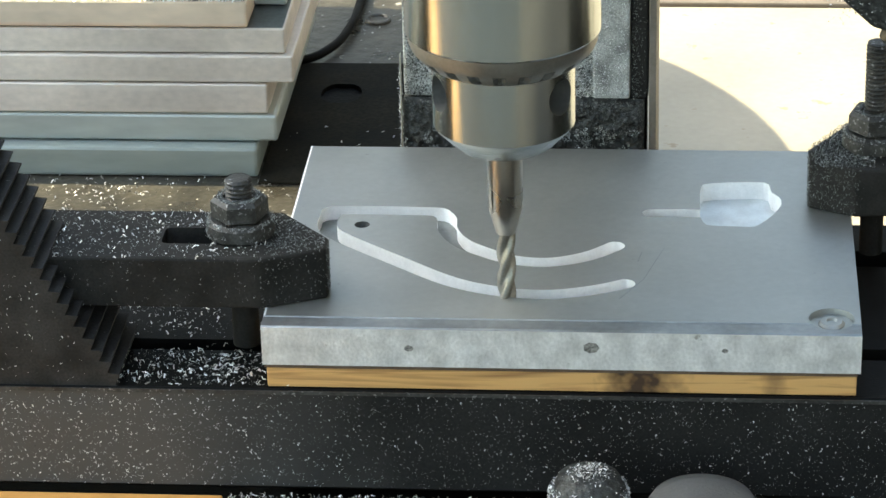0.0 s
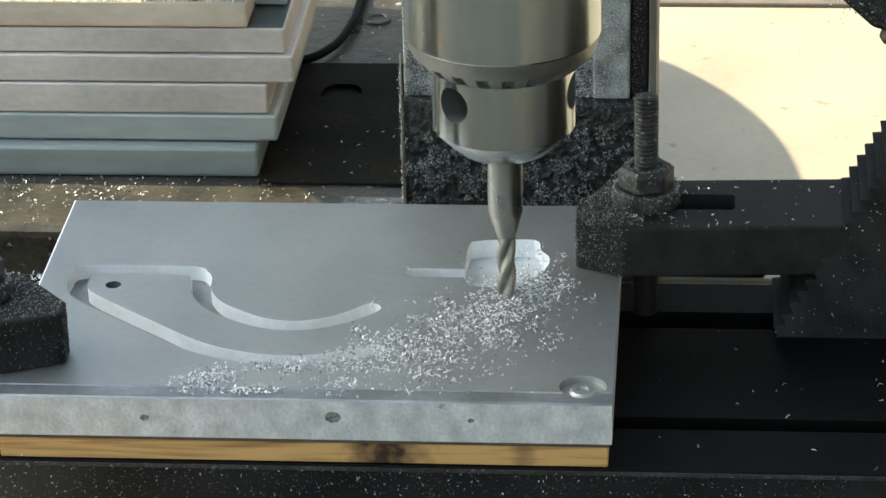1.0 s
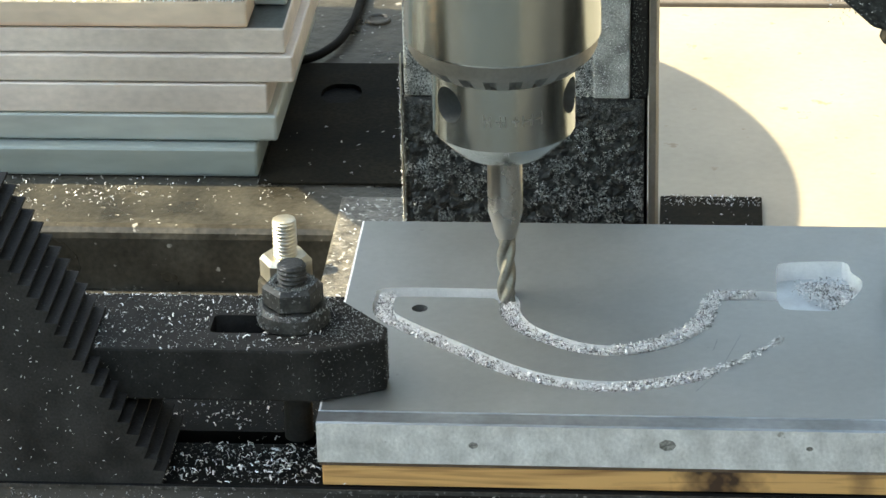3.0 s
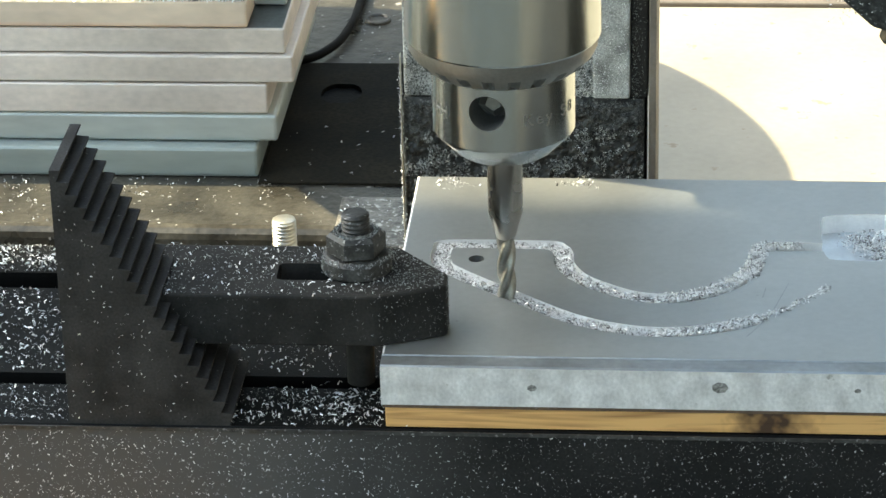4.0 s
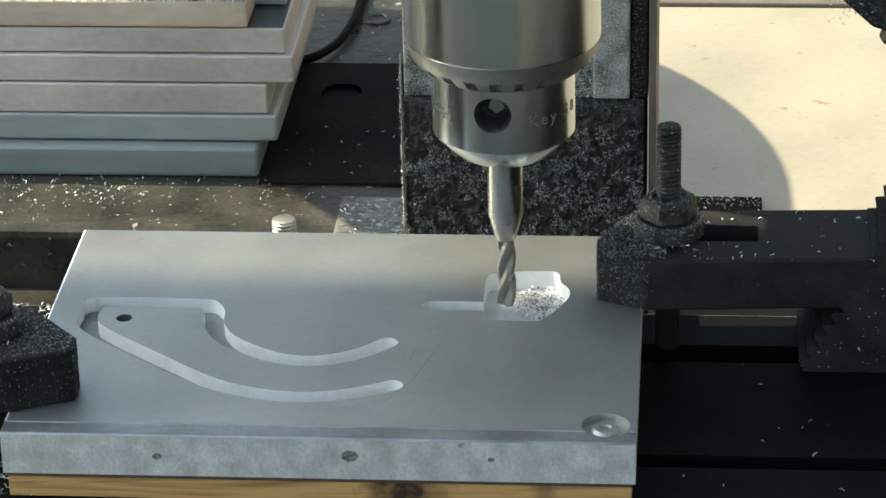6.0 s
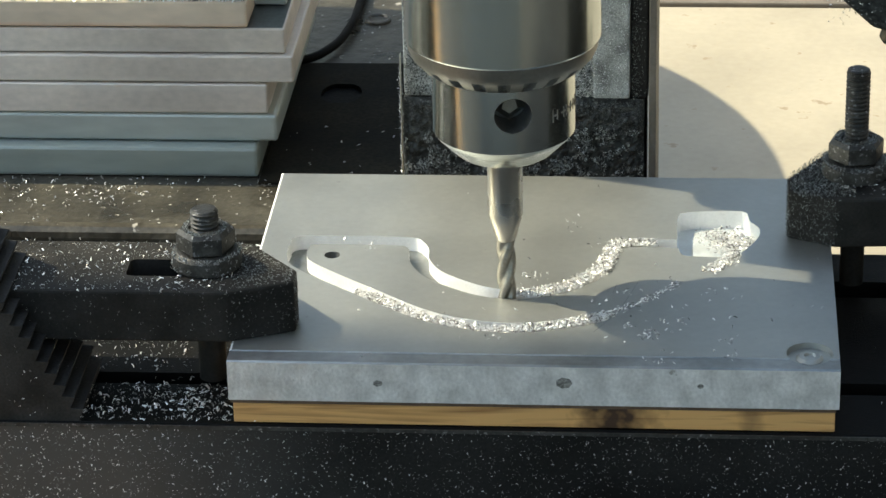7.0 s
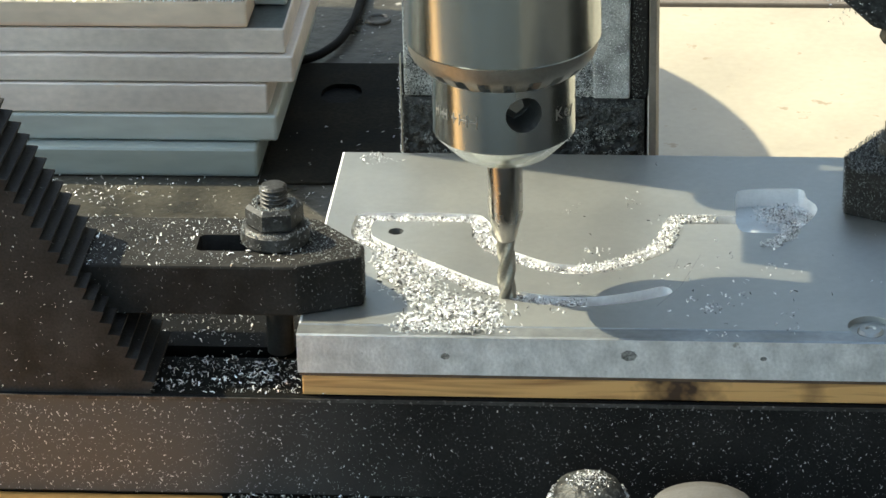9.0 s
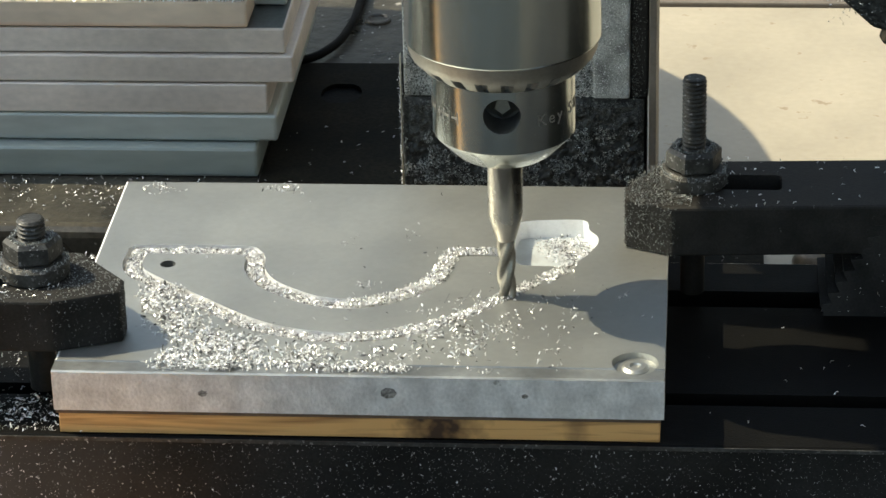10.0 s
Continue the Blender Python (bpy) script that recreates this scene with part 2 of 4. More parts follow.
def prism(bm, poly, z0, z1, bevel=0.0, segments=2, axes="xyz"):
    """Extrude a polygon; axes 'xyz' stands it on z, 'xzy' lies it along y."""
    def v(p, h):
        return (p[0], p[1], h) if axes == "xyz" else (p[0], h, p[1])
    a = [bm.verts.new(v(p, z0)) for p in poly]
    b = [bm.verts.new(v(p, z1)) for p in poly]
    fs = [bm.faces.new(a[::-1]), bm.faces.new(b)]
    for i in range(len(poly)):
        j = (i + 1) % len(poly)
        fs.append(bm.faces.new((a[i], a[j], b[j], b[i])))
    if bevel:
        es = list({e for f in fs for e in f.edges})
        bmesh.ops.bevel(bm, geom=es, offset=bevel, segments=segments, profile=0.5, affect="EDGES", clamp_overlap=True)
    return bm


def box(x0, x1, y0, y1, z0, z1, bevel=0.0, bm=None, segments=2):
    return prism(bm or bmesh.new(), [(x0, y0), (x1, y0), (x1, y1), (x0, y1)], z0, z1, bevel, segments)


def lathe(profile, seg=64, bm=None, wobble=None):
    """Turn (radius, z) pairs round the z axis."""
    bm = bm or bmesh.new()
    rings = []
    for k, (r, z) in enumerate(profile):
        ring = []
        for i in range(seg):
            a = 2 * math.pi * i / seg
            rr = r if wobble is None else wobble(r, k, i)
            ring.append(bm.verts.new((rr * math.cos(a), rr * math.sin(a), z)))
        rings.append(ring)
    for a, b in zip(rings, rings[1:]):
        for i in range(seg):
            j = (i + 1) % seg
            bm.faces.new((a[i], a[j], b[j], b[i]))
    bm.faces.new(rings[0][::-1])
    bm.faces.new(rings[-1])
    return bm


def carve(ob, cutters):
    """Cut other meshes out of ob, for good."""
    for c in cutters:
        md = ob.modifiers.new("cut", "BOOLEAN")
        md.operation, md.object, md.solver, md.use_self, md.material_mode = "DIFFERENCE", c, "EXACT", True, "TRANSFER"
    bpy.context.view_layer.update()
    me = bpy.data.meshes.new_from_object(ob.evaluated_get(bpy.context.evaluated_depsgraph_get()))
    ob.modifiers.clear()
    ob.data = me
    for c in cutters:
        bpy.data.objects.remove(c)
    return ob


CURL = [(-1.0, -0.25), (0.0, 0.30), (1.0, -0.25)]


def chip_mesh(name, places, size=(0.0004, 0.0011), seed=1, flat=0.9, normal="z", mat=None):
    """Many small curled shavings at given places, as one mesh. flat: how far they lie down."""
    rng = np.random.default_rng(seed)
    p = np.asarray(places, float)
    n = len(p)
    ln = rng.uniform(size[0], size[1], n)
    wd = ln * rng.uniform(0.16, 0.36, n)
    th = ln * 0.10
    tpl = []
    for u, h in CURL:
        tpl += [(u, -1, h), (u, 1, h), (u, 0, h + 1)]
    tpl = np.array(tpl)
    v = np.empty((n, 9, 3))
    v[:, :, 0] = tpl[None, :, 0] * ln[:, None] * 0.5
    v[:, :, 1] = tpl[None, :, 1] * wd[:, None] * 0.5
    base = np.array([CURL[k // 3][1] for k in range(9)])
    v[:, :, 2] = base[None] * ln[:, None] * rng.uniform(0.2, 1.0, n)[:, None] + (np.arange(9) % 3 == 2)[None] * th[:, None]
    a, b, c = rng.uniform(0, 2 * np.pi, n), rng.normal(0, 1 - flat, n) * 2, rng.normal(0, 1 - flat, n) * 3
    for ang, i, j in ((c, 1, 2), (b, 0, 2), (a, 0, 1)):
        s, co = np.sin(ang)[:, None], np.cos(ang)[:, None]
        vi, vj = v[:, :, i].copy(), v[:, :, j].copy()
        v[:, :, i], v[:, :, j] = vi * co - vj * s, vi * s + vj * co
    if normal == "y":
        v = v[:, :, [0, 2, 1]] * np.array([1, -1, 1])
    v = (v + p[:, None]).reshape(-1, 3)
    f = []
    for k in (0, 3):
        f += [(k, k + 1, k + 4, k + 3), (k + 1, k + 2, k + 5, k + 4), (k + 2, k, k + 3, k + 5)]
    tri = [(0, 2, 1), (6, 7, 8)]
    faces = []
    for i in range(n):
        o = 9 * i
        faces += [tuple(o + q for q in g) for g in f] + [tuple(o + q for q in g) for g in tri]
    me = bpy.data.meshes.new(name)
    me.from_pydata(v.tolist(), [], faces)
    me.materials.append(mat or M_CHIP)
    return me


# ---------------------------------------------------------------- the plan, in metres
TOP = 0.019            # top of the work plate over the table
THICK = 0.0118
AXIS = Vector((0.0649, 0.0203, 0))
CARRIED = []           # things that ride on the table
SADDLE = []            # things that follow the table to and fro only


# ---- unseen room added round the machine: its walls shape light and reflections
def room():
    fl = part("floor", box(-3, 3, -2.4, 2.4, -0.95, -0.9), M_FLOOR)
    tagged(fl, "bare grey concrete workshop floor", "floor", kind="structure")
    w = part("wall_north", box(-3, 3, 1.55, 1.65, -0.9, 1.15), M_WALL)
    tagged(w, "plain grey plaster wall added out of view behind the machine", "wall", kind="structure")
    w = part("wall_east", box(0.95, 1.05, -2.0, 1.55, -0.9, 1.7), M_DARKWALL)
    tagged(w, "unseen dark wall added to darken the machine's right side", "wall", kind="structure")
    w = bmesh.new()
    for x0, x1, z0, z1 in ((-3, 1.9, -0.9, 0.1), (-3, -1.35, 0.1, 1.6), (-0.75, -0.3, 0.1, 1.6), (0.15, 0.35, 0.1, 1.6), (0.9, 1.9, 0.1, 1.6), (-3, 1.9, 1.6, 1.9), (-1.09, -1.02, 0.1, 1.6), (-0.11, -0.04, 0.1, 1.6), (0.58, 0.66, 0.1, 1.6)):
        box(x0, x1, -2.1, -2.0, z0, z1, bm=w)
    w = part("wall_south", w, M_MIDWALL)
    tagged(w, "unseen grey wall with tall openings, added for banded reflections", "wall", kind="structure")
    bench = thing("workbench", "heavy grey workbench under the small milling machine", "workbench")
    part("benchtop", box(-0.8, 0.9, -0.35, 0.9, -0.12, -0.085, 0.003), M_BENCH, bench)
    for x in (-0.74, 0.82):
        for y in (-0.3, 0.83):
            part("leg", box(x - 0.03, x + 0.03, y - 0.03, y + 0.03, -0.9, -0.12, 0.002), M_BENCH, bench)


# ---- milling machine: base, column, slide
FZ = -0.050


def machine():
    m = thing("milling_machine_base", "oily dark cast machine base strewn with bright chips", "machine base")
    bm = box(-0.45, 0.10, 0.1655, 0.2036, -0.085, FZ - 0.0225, 0.002)
    part("lower_ledge", bm, M_BASE, m)
    part("bed", box(-0.45, 0.085, 0.2036, 0.262, -0.085, FZ, 0.004, segments=3), M_BASE, m)
    part("bed_rear", box(-0.45, 0.085, 0.2625, 0.60, -0.085, FZ - 0.001, 0.002), M_BASE, m)
    part("underframe", box(-0.13, 0.16, -0.02, 0.165, -0.085, -0.062, 0.003), M_TABLE, m)
    part("side_base", box(0.1605, 0.60, -0.02, 0.1710, -0.085, -0.066, 0.002), M_TABLE, m)
    bm = bmesh.new()
    prism(bm, [(-0.004, 0.06), (0.10, 0.06), (0.10, 0.222), (-0.004, 0.222)], -0.062, -0.0455, 0.001)
    part("slide", bm, M_PLATFORM, m, "machined slide covered in grey chips")
    bm = box(-0.0354, 0.0265, 0.2400, 0.3485, FZ - 0.001, FZ + 0.0010, 0.0003)
    pl = part("black_plate", bm, M_BLACKPLATE, m, "matt black plate with an oval slot")
    bm = bmesh.new()
    prism(bm, [(-0.0146 + 0.0055 * math.cos(a) + (0.0020 if math.cos(a) > 0 else -0.0020), 0.3190 + 0.0090 * math.sin(a)) for a in np.linspace(0.05, 2 * math.pi + 0.05, 25)[:-1]], FZ - 0.0006, FZ + 0.01)
    # slot faces take the cable's black, as shade inside the hole
    carve(pl, [part("slot_tool", bm, M_CABLE_SLOT)])
    col = thing("machine_column", "dusty grey machine column crusted with dark swarf", "machine column")
    part("column_face", box(0.0272, 0.0955, 0.1330, 0.20, 0.0292, 0.40, 0.0012), M_COLUMN, col)
    part("inner_rib", box(0.0845, 0.0957, 0.1305, 0.14, 0.0300, 0.40, 0.0008), M_COLUMN, col)
    bm = box(0.0268, 0.1000, 0.1325, 0.20, -0.06, 0.0290, 0.0015)
    nx, nz = 110, 90
    grid = []
    for k in range(nz + 1):
        row = []
        for i in range(nx + 1):
            x, z = 0.0268 + 0.0732 * i / nx, -0.03 + 0.0595 * k / nz
            edge = min(1, i / 3, (nx - i) / 3, (nz - k) / 3)
            h = noise.fractal(Vector((x * 330, z * 330, 3.1)), 0.9, 2.1, 5) * 0.0012 + 0.0012
            row.append(bm.verts.new((x, 0.1322 - max(0.0, h + 0.0006) * edge, z)))
        grid.append(row)
    for a, b in zip(grid, grid[1:]):
        for i in range(nx):
            bm.faces.new((a[i], a[i + 1], b[i + 1], b[i]))
    part("swarf_block", bm, M_SWARF, col, "black block caked with fine swarf")
    part("side_rail", box(0.0959, 0.1012, 0.1325, 0.20, 0.0296, 0.40, 0.0008), M_BLACK, col)
    # bright metal strip along the column edge in place of sunlight on it
    part("sunlit_edge", box(0.0264, 0.0267, 0.1296, 0.1320, -0.03, 0.0440, 0.0001), M_BRIGHT, col, "bright strip standing in for the sunlit edge")
    part("edge_strip", box(0.1014, 0.1036, 0.1310, 0.20, -0.06, 0.40, 0.0004), M_TRIM, col)
    rng = np.random.default_rng(5)
    q = rng.uniform((0.0272, 0.1298, -0.02), (0.0998, 0.1298, 0.0292), (21000, 3))
    lump = np.array([noise.fractal(Vector((x * 210, z * 210, 7.7)), 0.9, 2.1, 3) for x, _, z in q])
    dust = q[:, 2] > 0.0195 + 0.003 * lump
    q[:, 1] += rng.uniform(-0.0002, 0.0008, len(q)) - np.where(dust, 0.0, np.clip(lump, 0, 1) * 0.0016)
    qa, qb = q[~dust & (lump > -0.05)], q[dust][:7000]
    part_stuff("swarf", chip_mesh("swarf", qa, (0.0004, 0.0012), 6, 0.25, "y", M_SWARFCHIP), col)
    part_stuff("swarf_dust", chip_mesh("swarf_dust", qb, (0.0003, 0.0006), 17, 0.7, "y", M_SWARFDUST), col)
    part_stuff("swarf_glint", chip_mesh("swarf_glint", qa[:420] - np.array((0, 0.0003, 0)), (0.0003, 0.0008), 16, 0.25, "y"), col)
    q = rng.uniform((0.0276, 0.1328, 0.0295), (0.0955, 0.1328, 0.075), (4200, 3))
    part_stuff("swarf", chip_mesh("swarf", q, (0.0003, 0.0010), 7, 0.4, "y"), col)
    q = rng.uniform((0.0276, 0.1327, 0.0295), (0.0843, 0.1328, 0.075), (6000, 3))
    part_stuff("swarf_dust", chip_mesh("swarf_dust", q, (0.0003, 0.0010), 18, 0.5, "y", M_SWARF), col)
    q = np.column_stack([0.0962 + np.abs(rng.normal(0, 0.0022, 900)) % 0.0046, rng.uniform(0.1319, 0.1323, 900), rng.uniform(-0.02, 0.075, 900)])
    part_stuff("rail_dust", chip_mesh("rail_dust", q, (0.0002, 0.0007), 19, 0.6, "y", M_SWARFCHIP), col)
    # left edge, ragged with clinging chips
    q = np.column_stack([rng.normal(0.0264, 0.0003, 420), rng.uniform(0.1295, 0.131, 420), rng.uniform(-0.02, 0.04, 420)])
    part_stuff("edge_swarf", chip_mesh("edge_swarf", q, (0.0003, 0.0009), 8, 0.3), col)
    # loose chips on the bed and the slide
    q = np.vstack([rng.uniform((-0.13, 0.207, FZ + 0.0002), (-0.01, 0.25, FZ + 0.0008), (90, 3)), rng.uniform((-0.003, 0.07, -0.0453), (0.026, 0.221, -0.0447), (260, 3)),
                   rng.uniform((-0.03, 0.245, FZ + 0.0012), (0.025, 0.29, FZ + 0.0015), (26, 3)), rng.uniform((-0.02, 0.35, FZ), (0.02, 0.42, FZ + 0.0004), (60, 3)),
                   rng.normal((-0.118, 0.228, FZ + 0.0006), (0.012, 0.010, 0.0003), (110, 3)), rng.normal((-0.085, 0.232, FZ + 0.0006), (0.010, 0.006, 0.0003), (120, 3)), rng.normal((-0.035, 0.236, FZ + 0.0006), (0.010, 0.006, 0.0003), (40, 3))])
    ob = new("loose_chips", chip_mesh("loose_chips", q, (0.0004, 0.0014), 9, 0.8))
    tagged(ob, "bright aluminium chips scattered on the machine base", "chips", kind="stuff")
    # bolt behind the table
    bolt = thing("hex_bolt", "zinc-plated bolt with hexagonal nut on the machine base", "bolt", at=pose(-0.0165, 0.1675, FZ - 0.0025))
    part("boss", lathe([(0.0105, -0.0201), (0.0095, 0.0010), (0.0090, 0.0027)], 24), M_BASE, bolt, smooth=40)
    part("nut", lathe([(0.0074, 0.0028), (0.0086, 0.0036), (0.0086, 0.0096), (0.0072, 0.0112), (0.0050, 0.0112)], 6), M_BRIGHT, bolt)
    threaded(bolt, 0.0040, 0.0085, 0.0240, M_BRIGHT)
    ring = thing("bearing_ring", "low round cast ring on the oily machine base", "ring", at=pose(-0.0085, 0.3965, FZ - 0.001))
    part("rim", lathe([(0.0052, 0.0001), (0.0050, 0.0009), (0.0044, 0.0012), (0.0038, 0.0009), (0.0034, 0.0004)], 32), M_BASE, ring, smooth=40)
    # cable on the rear of the base
    cu = bpy.data.curves.new("cable", "CURVE")
    cu.dimensions, cu.bevel_depth = "3D", 0.0017
    sp = cu.splines.new("BEZIER")
    pts = [(-0.06, 0.342, FZ + 0.002), (-0.0316, 0.3490, FZ + 0.002), (-0.0235, 0.3600, FZ + 0.002), (-0.0180, 0.3820, FZ + 0.002), (-0.0168, 0.4000, FZ + 0.002), (-0.0172, 0.46, FZ + 0.002)]
    sp.bezier_points.add(len(pts) - 1)
    for bp, p in zip(sp.bezier_points, pts):
        bp.co, bp.handle_left_type, bp.handle_right_type = p, "AUTO", "AUTO"
    cu.materials.append(M_CABLE_SLOT)
    tagged(new("cable", cu), "thin black rubber cable lying on the base", "cable")
    # cream board behind, with its grey edge and a pale sheet past it
    bd = thing("cream_board", "large cream board lying behind the machine, brightly sunlit", "board")
    part("sheet", prism(bmesh.new(), [(0.1038, 0.172), (0.60, 0.172), (0.60, 0.4115), (0.0855, 0.4115), (0.0855, 0.2055), (0.1038, 0.2055)], FZ - 0.016, FZ, 0.001), M_BOARD, bd)
    part("edge", box(0.0855, 0.60, 0.412, 0.4185, FZ - 0.016, FZ + 0.0015, 0.0008), M_TRIM, bd)
    ps = thing("pale_sheet", "pale greenish sheet lying beyond the cream board", "sheet")
    part("sheet", box(0.0855, 0.60, 0.4195, 0.62, FZ - 0.016, FZ - 0.001, 0.001), M_PALE, ps)
    rail = thing("rail_end", "flat black rail end sprinkled with chips on the board", "rail")
    part("rail", box(0.1040, 0.1383, 0.1722, 0.2300, FZ + 0.0001, FZ + 0.0022, 0.0004), M_BLACKPLATE, rail)
    q = np.vstack([rng.uniform((0.1045, 0.222, FZ + 0.0023), (0.138, 0.2298, FZ + 0.0027), (190, 3)), rng.uniform((0.1045, 0.174, FZ + 0.0023), (0.138, 0.222, FZ + 0.0026), (60, 3))])
    part_stuff("rail_swarf", chip_mesh("rail_swarf", q, (0.0004, 0.0012), 11, 0.6), rail)
    cap = thing("round_cap", "small brown domed cap lying on the cream board", "cap", at=pose(0.1540, 0.1835, FZ))
    part("dome", lathe([(0.0064, 0.0001), (0.0066, 0.0010), (0.0058, 0.0030), (0.0040, 0.0042), (0.0026, 0.0046)], 32), M_DOME, cap, smooth=40)
    part("socket", lathe([(0.0024, 0.0040), (0.0024, 0.0048), (0.0016, 0.0049)], 20), M_BRIGHT, cap, "bright metal centre")
    # dark swarf-covered arm, coming in from above
    arm = thing("hose_arm", "black arm caked with chips, hanging beside the spindle", "arm")
    bm = bmesh.new()
    prism(bm, [(0.1510, 0.0965), (0.1625, 0.0858), (0.1665, 0.0845), (0.1760, 0.0880), (0.1760, 0.1300), (0.1450, 0.1300)], 0.050, 0.066, 0.0012, axes="xzy")
    part("bracket", bm, M_SWARF, arm)
    nz = lathe([(0.0030, 0), (0.0042, 0.0012), (0.0042, 0.02)], 20)
    o = part("nozzle", nz, M_BASE, arm, smooth=40)
    o.matrix_basis = pose(0.1685, 0.056, 0.0790, 0, 14, 0)
    q = rng.uniform((0.150, 0.0498, 0.087), (0.172, 0.0499, 0.105), (160, 3))
    part_stuff("arm_swarf", chip_mesh("arm_swarf", q, (0.0003, 0.0009), 12, 0.6, "y"), arm)


def part_stuff(name, me, parent, label=""):
    ob = new(name, me)
    ob.parent = parent
    return tagged(ob, label, kind="stuff")


def threaded(parent, r, z0, z1, mat, pitch=0.00125, name="stud"):
    """A threaded rod with a rounded end."""
    prof = [(r * 0.9, z0)]
    z = z0
    while z < z1 - pitch:
        prof += [(r, z + pitch * 0.3), (r, z + pitch * 0.45), (r * 0.87, z + pitch * 0.8), (r * 0.87, z + pitch * 0.95)]
        z += pitch
    prof += [(r * 0.92, z1 - 0.0003), (r * 0.75, z1)]
    return part(name, lathe(prof, 28), mat, parent, smooth=25)


# ---- headstock over the view, and unseen sheets added beside it: they throw the shadows
def headstock():
    h = thing("headstock", "painted headstock of the milling machine above the chuck", "headstock")
    part("housing", box(0.0212, 0.125, -0.115, 0.1295, 0.168, 0.34, 0.006, segments=3), M_PAINT, h)
    # unseen sheet added beside the housing, cut to cast a stepped, round-cornered shadow
    shadow_sheet = [(-0.10, 0.1395), (-0.0077, 0.1125), (-0.0074, 0.1075), (-0.0052, 0.1035), (-0.0012, 0.1010), (0.0060, 0.1005), (0.0060, 0.0667), (0.0208, 0.0625), (0.0400, 0.0625), (0.0400, 0.1292), (0.0262, 0.1292), (0.0262, 0.1500), (-0.0200, 0.1600), (-0.10, 0.1750)]
    part("shadow_sheet", prism(bmesh.new(), shadow_sheet, 0.1684, 0.1724), M_PAINT, h)
    part("quill", lathe([(0.024, 0.150), (0.028, 0.152), (0.028, 0.1675)], 48), M_STEEL_DULL, h, smooth=40).matrix_basis = pose(AXIS.x, AXIS.y, 0)
    # unseen rounded sheet added to cast the curved shadow on the board
    w = thing("arc_blocker", "unseen rounded sheet added to cast a curved shadow", "guard")
    cx, cy, r = -0.1723, 0.2606, 0.1794
    arc = [(cx + r * math.cos(a), cy + r * math.sin(a)) for a in np.linspace(radians(-16), radians(100), 40)]
    part("sheet", prism(bmesh.new(), arc + [(cx - 0.03, cy + 0.06), (cx + 0.05, cy - 0.05)], 0.125, 0.129), M_PAINT, w)
    part("bracket", box(-0.02, 0.0175, 0.190, 0.199, 0.1292, 0.137, 0.001), M_PAINT, w)
    return w


# ---- chuck and cutter
def chuck():
    c = thing("drill_chuck", "polished steel drill chuck with three key holes holding an end mill", "chuck")
    teeth = 22

    def wob(r, k, i):
        return r - (0.0018 if k in (2, 3, 4) and i % 6 in (0, 1) else 0)
    prof = [(0.0192, 0.0866), (0.0199, 0.0869), (0.0206, 0.0873), (0.0222, 0.0886), (0.0232, 0.0897), (0.0241, 0.0908), (0.0249, 0.0926), (0.02535, 0.0953)]
    bm = lathe(prof, teeth * 6, wobble=wob)
    for f in bm.faces:
        m = f.calc_center_median()
        i = math.atan2(m.y, m.x) / (2 * math.pi) * teeth * 6 % 6
        # notches between the teeth get the recess's shade as colour
        if 0.0870 < m.z < 0.0904 and (i < 1.6 or i > 5.4):
            f.material_index = 1
    part("gear_ring", bm, [M_STEEL_DULL, M_RECESS_SHADE], c, "dull toothed ring under the sleeve", smooth=30)
    part("sleeve", lathe([(0.0248, 0.0950), (0.02545, 0.0953), (0.02575, 0.0958), (0.02575, 0.1495), (0.0245, 0.1505)], 96), M_STEEL, c, smooth=30)
    nose = part("nose", lathe([(0.0052, 0.0620), (0.0122, 0.0622), (0.0134, 0.0630), (0.0184, 0.0682), (0.0189, 0.0690), (0.0189, 0.0915)], 96), M_STEEL, c, smooth=30)
    cut = []
    for k in range(3):
        o = part("bore_tool", lathe([(0.0049, 0.0085), (0.0049, 0.03)], 32), M_RECESS_SHADE)
        o.matrix_basis = pose(0, 0, 0.0798, 0, 0, -90 + 120 * k) @ pose(0, 0, 0, 0, 90, 0)
        cut.append(o)
    carve(nose, cut)
    nose.data.shade_smooth()
    nose.data.set_sharp_from_angle(angle=radians(30))
    for k in range(3):
        o = part("bore_floor", lathe([(0.0047, 0.0), (0.0047, 0.0006), (0.0022, 0.0030)], 5), M_STEEL_DULL, nose)
        o.matrix_basis = pose(0, 0, 0.0798, 0, 0, -90 + 120 * k) @ pose(0, 0, 0, 0, 90, 0) @ pose(0, 0, 0.0088)
    # engraved maker's mark, as bars, half-way between two holes
    for a, w, h in ((35, 0.0003, 0.0036), (38, 0.0016, 0.0005), (40, 0.0003, 0.0028), (48, 0.0022, 0.0005), (48, 0.0003, 0.0030), (52, 0.0003, 0.0030), (60, 0.0018, 0.0005), (60, 0.0003, 0.003), (66, 0.0003, 0.003), (70, 0.0022, 0.0005), (73, 0.0003, 0.0032), (79, 0.0022, 0.0005), (82, 0.0003, 0.0034)):
        o = part("mark", box(-w / 2, w / 2, -0.0001, 0.0003, -h / 2, h / 2), M_ENGRAVE, nose)
        o.matrix_basis = pose(0, 0, 0.0776, 0, 0, a) @ pose(0, -0.01893, 0)
    for ch, a in (("K", 153), ("e", 163), ("y", 172), ("S", 188), ("8", 199)):
        cu = bpy.data.curves.new("letter", "FONT")
        cu.body, cu.size, cu.align_x, cu.align_y, cu.extrude = ch, 0.0046, "CENTER", "CENTER", 0.0002
        cu.materials.append(M_ENGRAVE)
        o = new("letter", cu)
        o.parent = nose
        o.matrix_basis = pose(0, 0, 0.0774, 0, 0, a) @ pose(0, -0.0188, 0, 90, 0, 0)
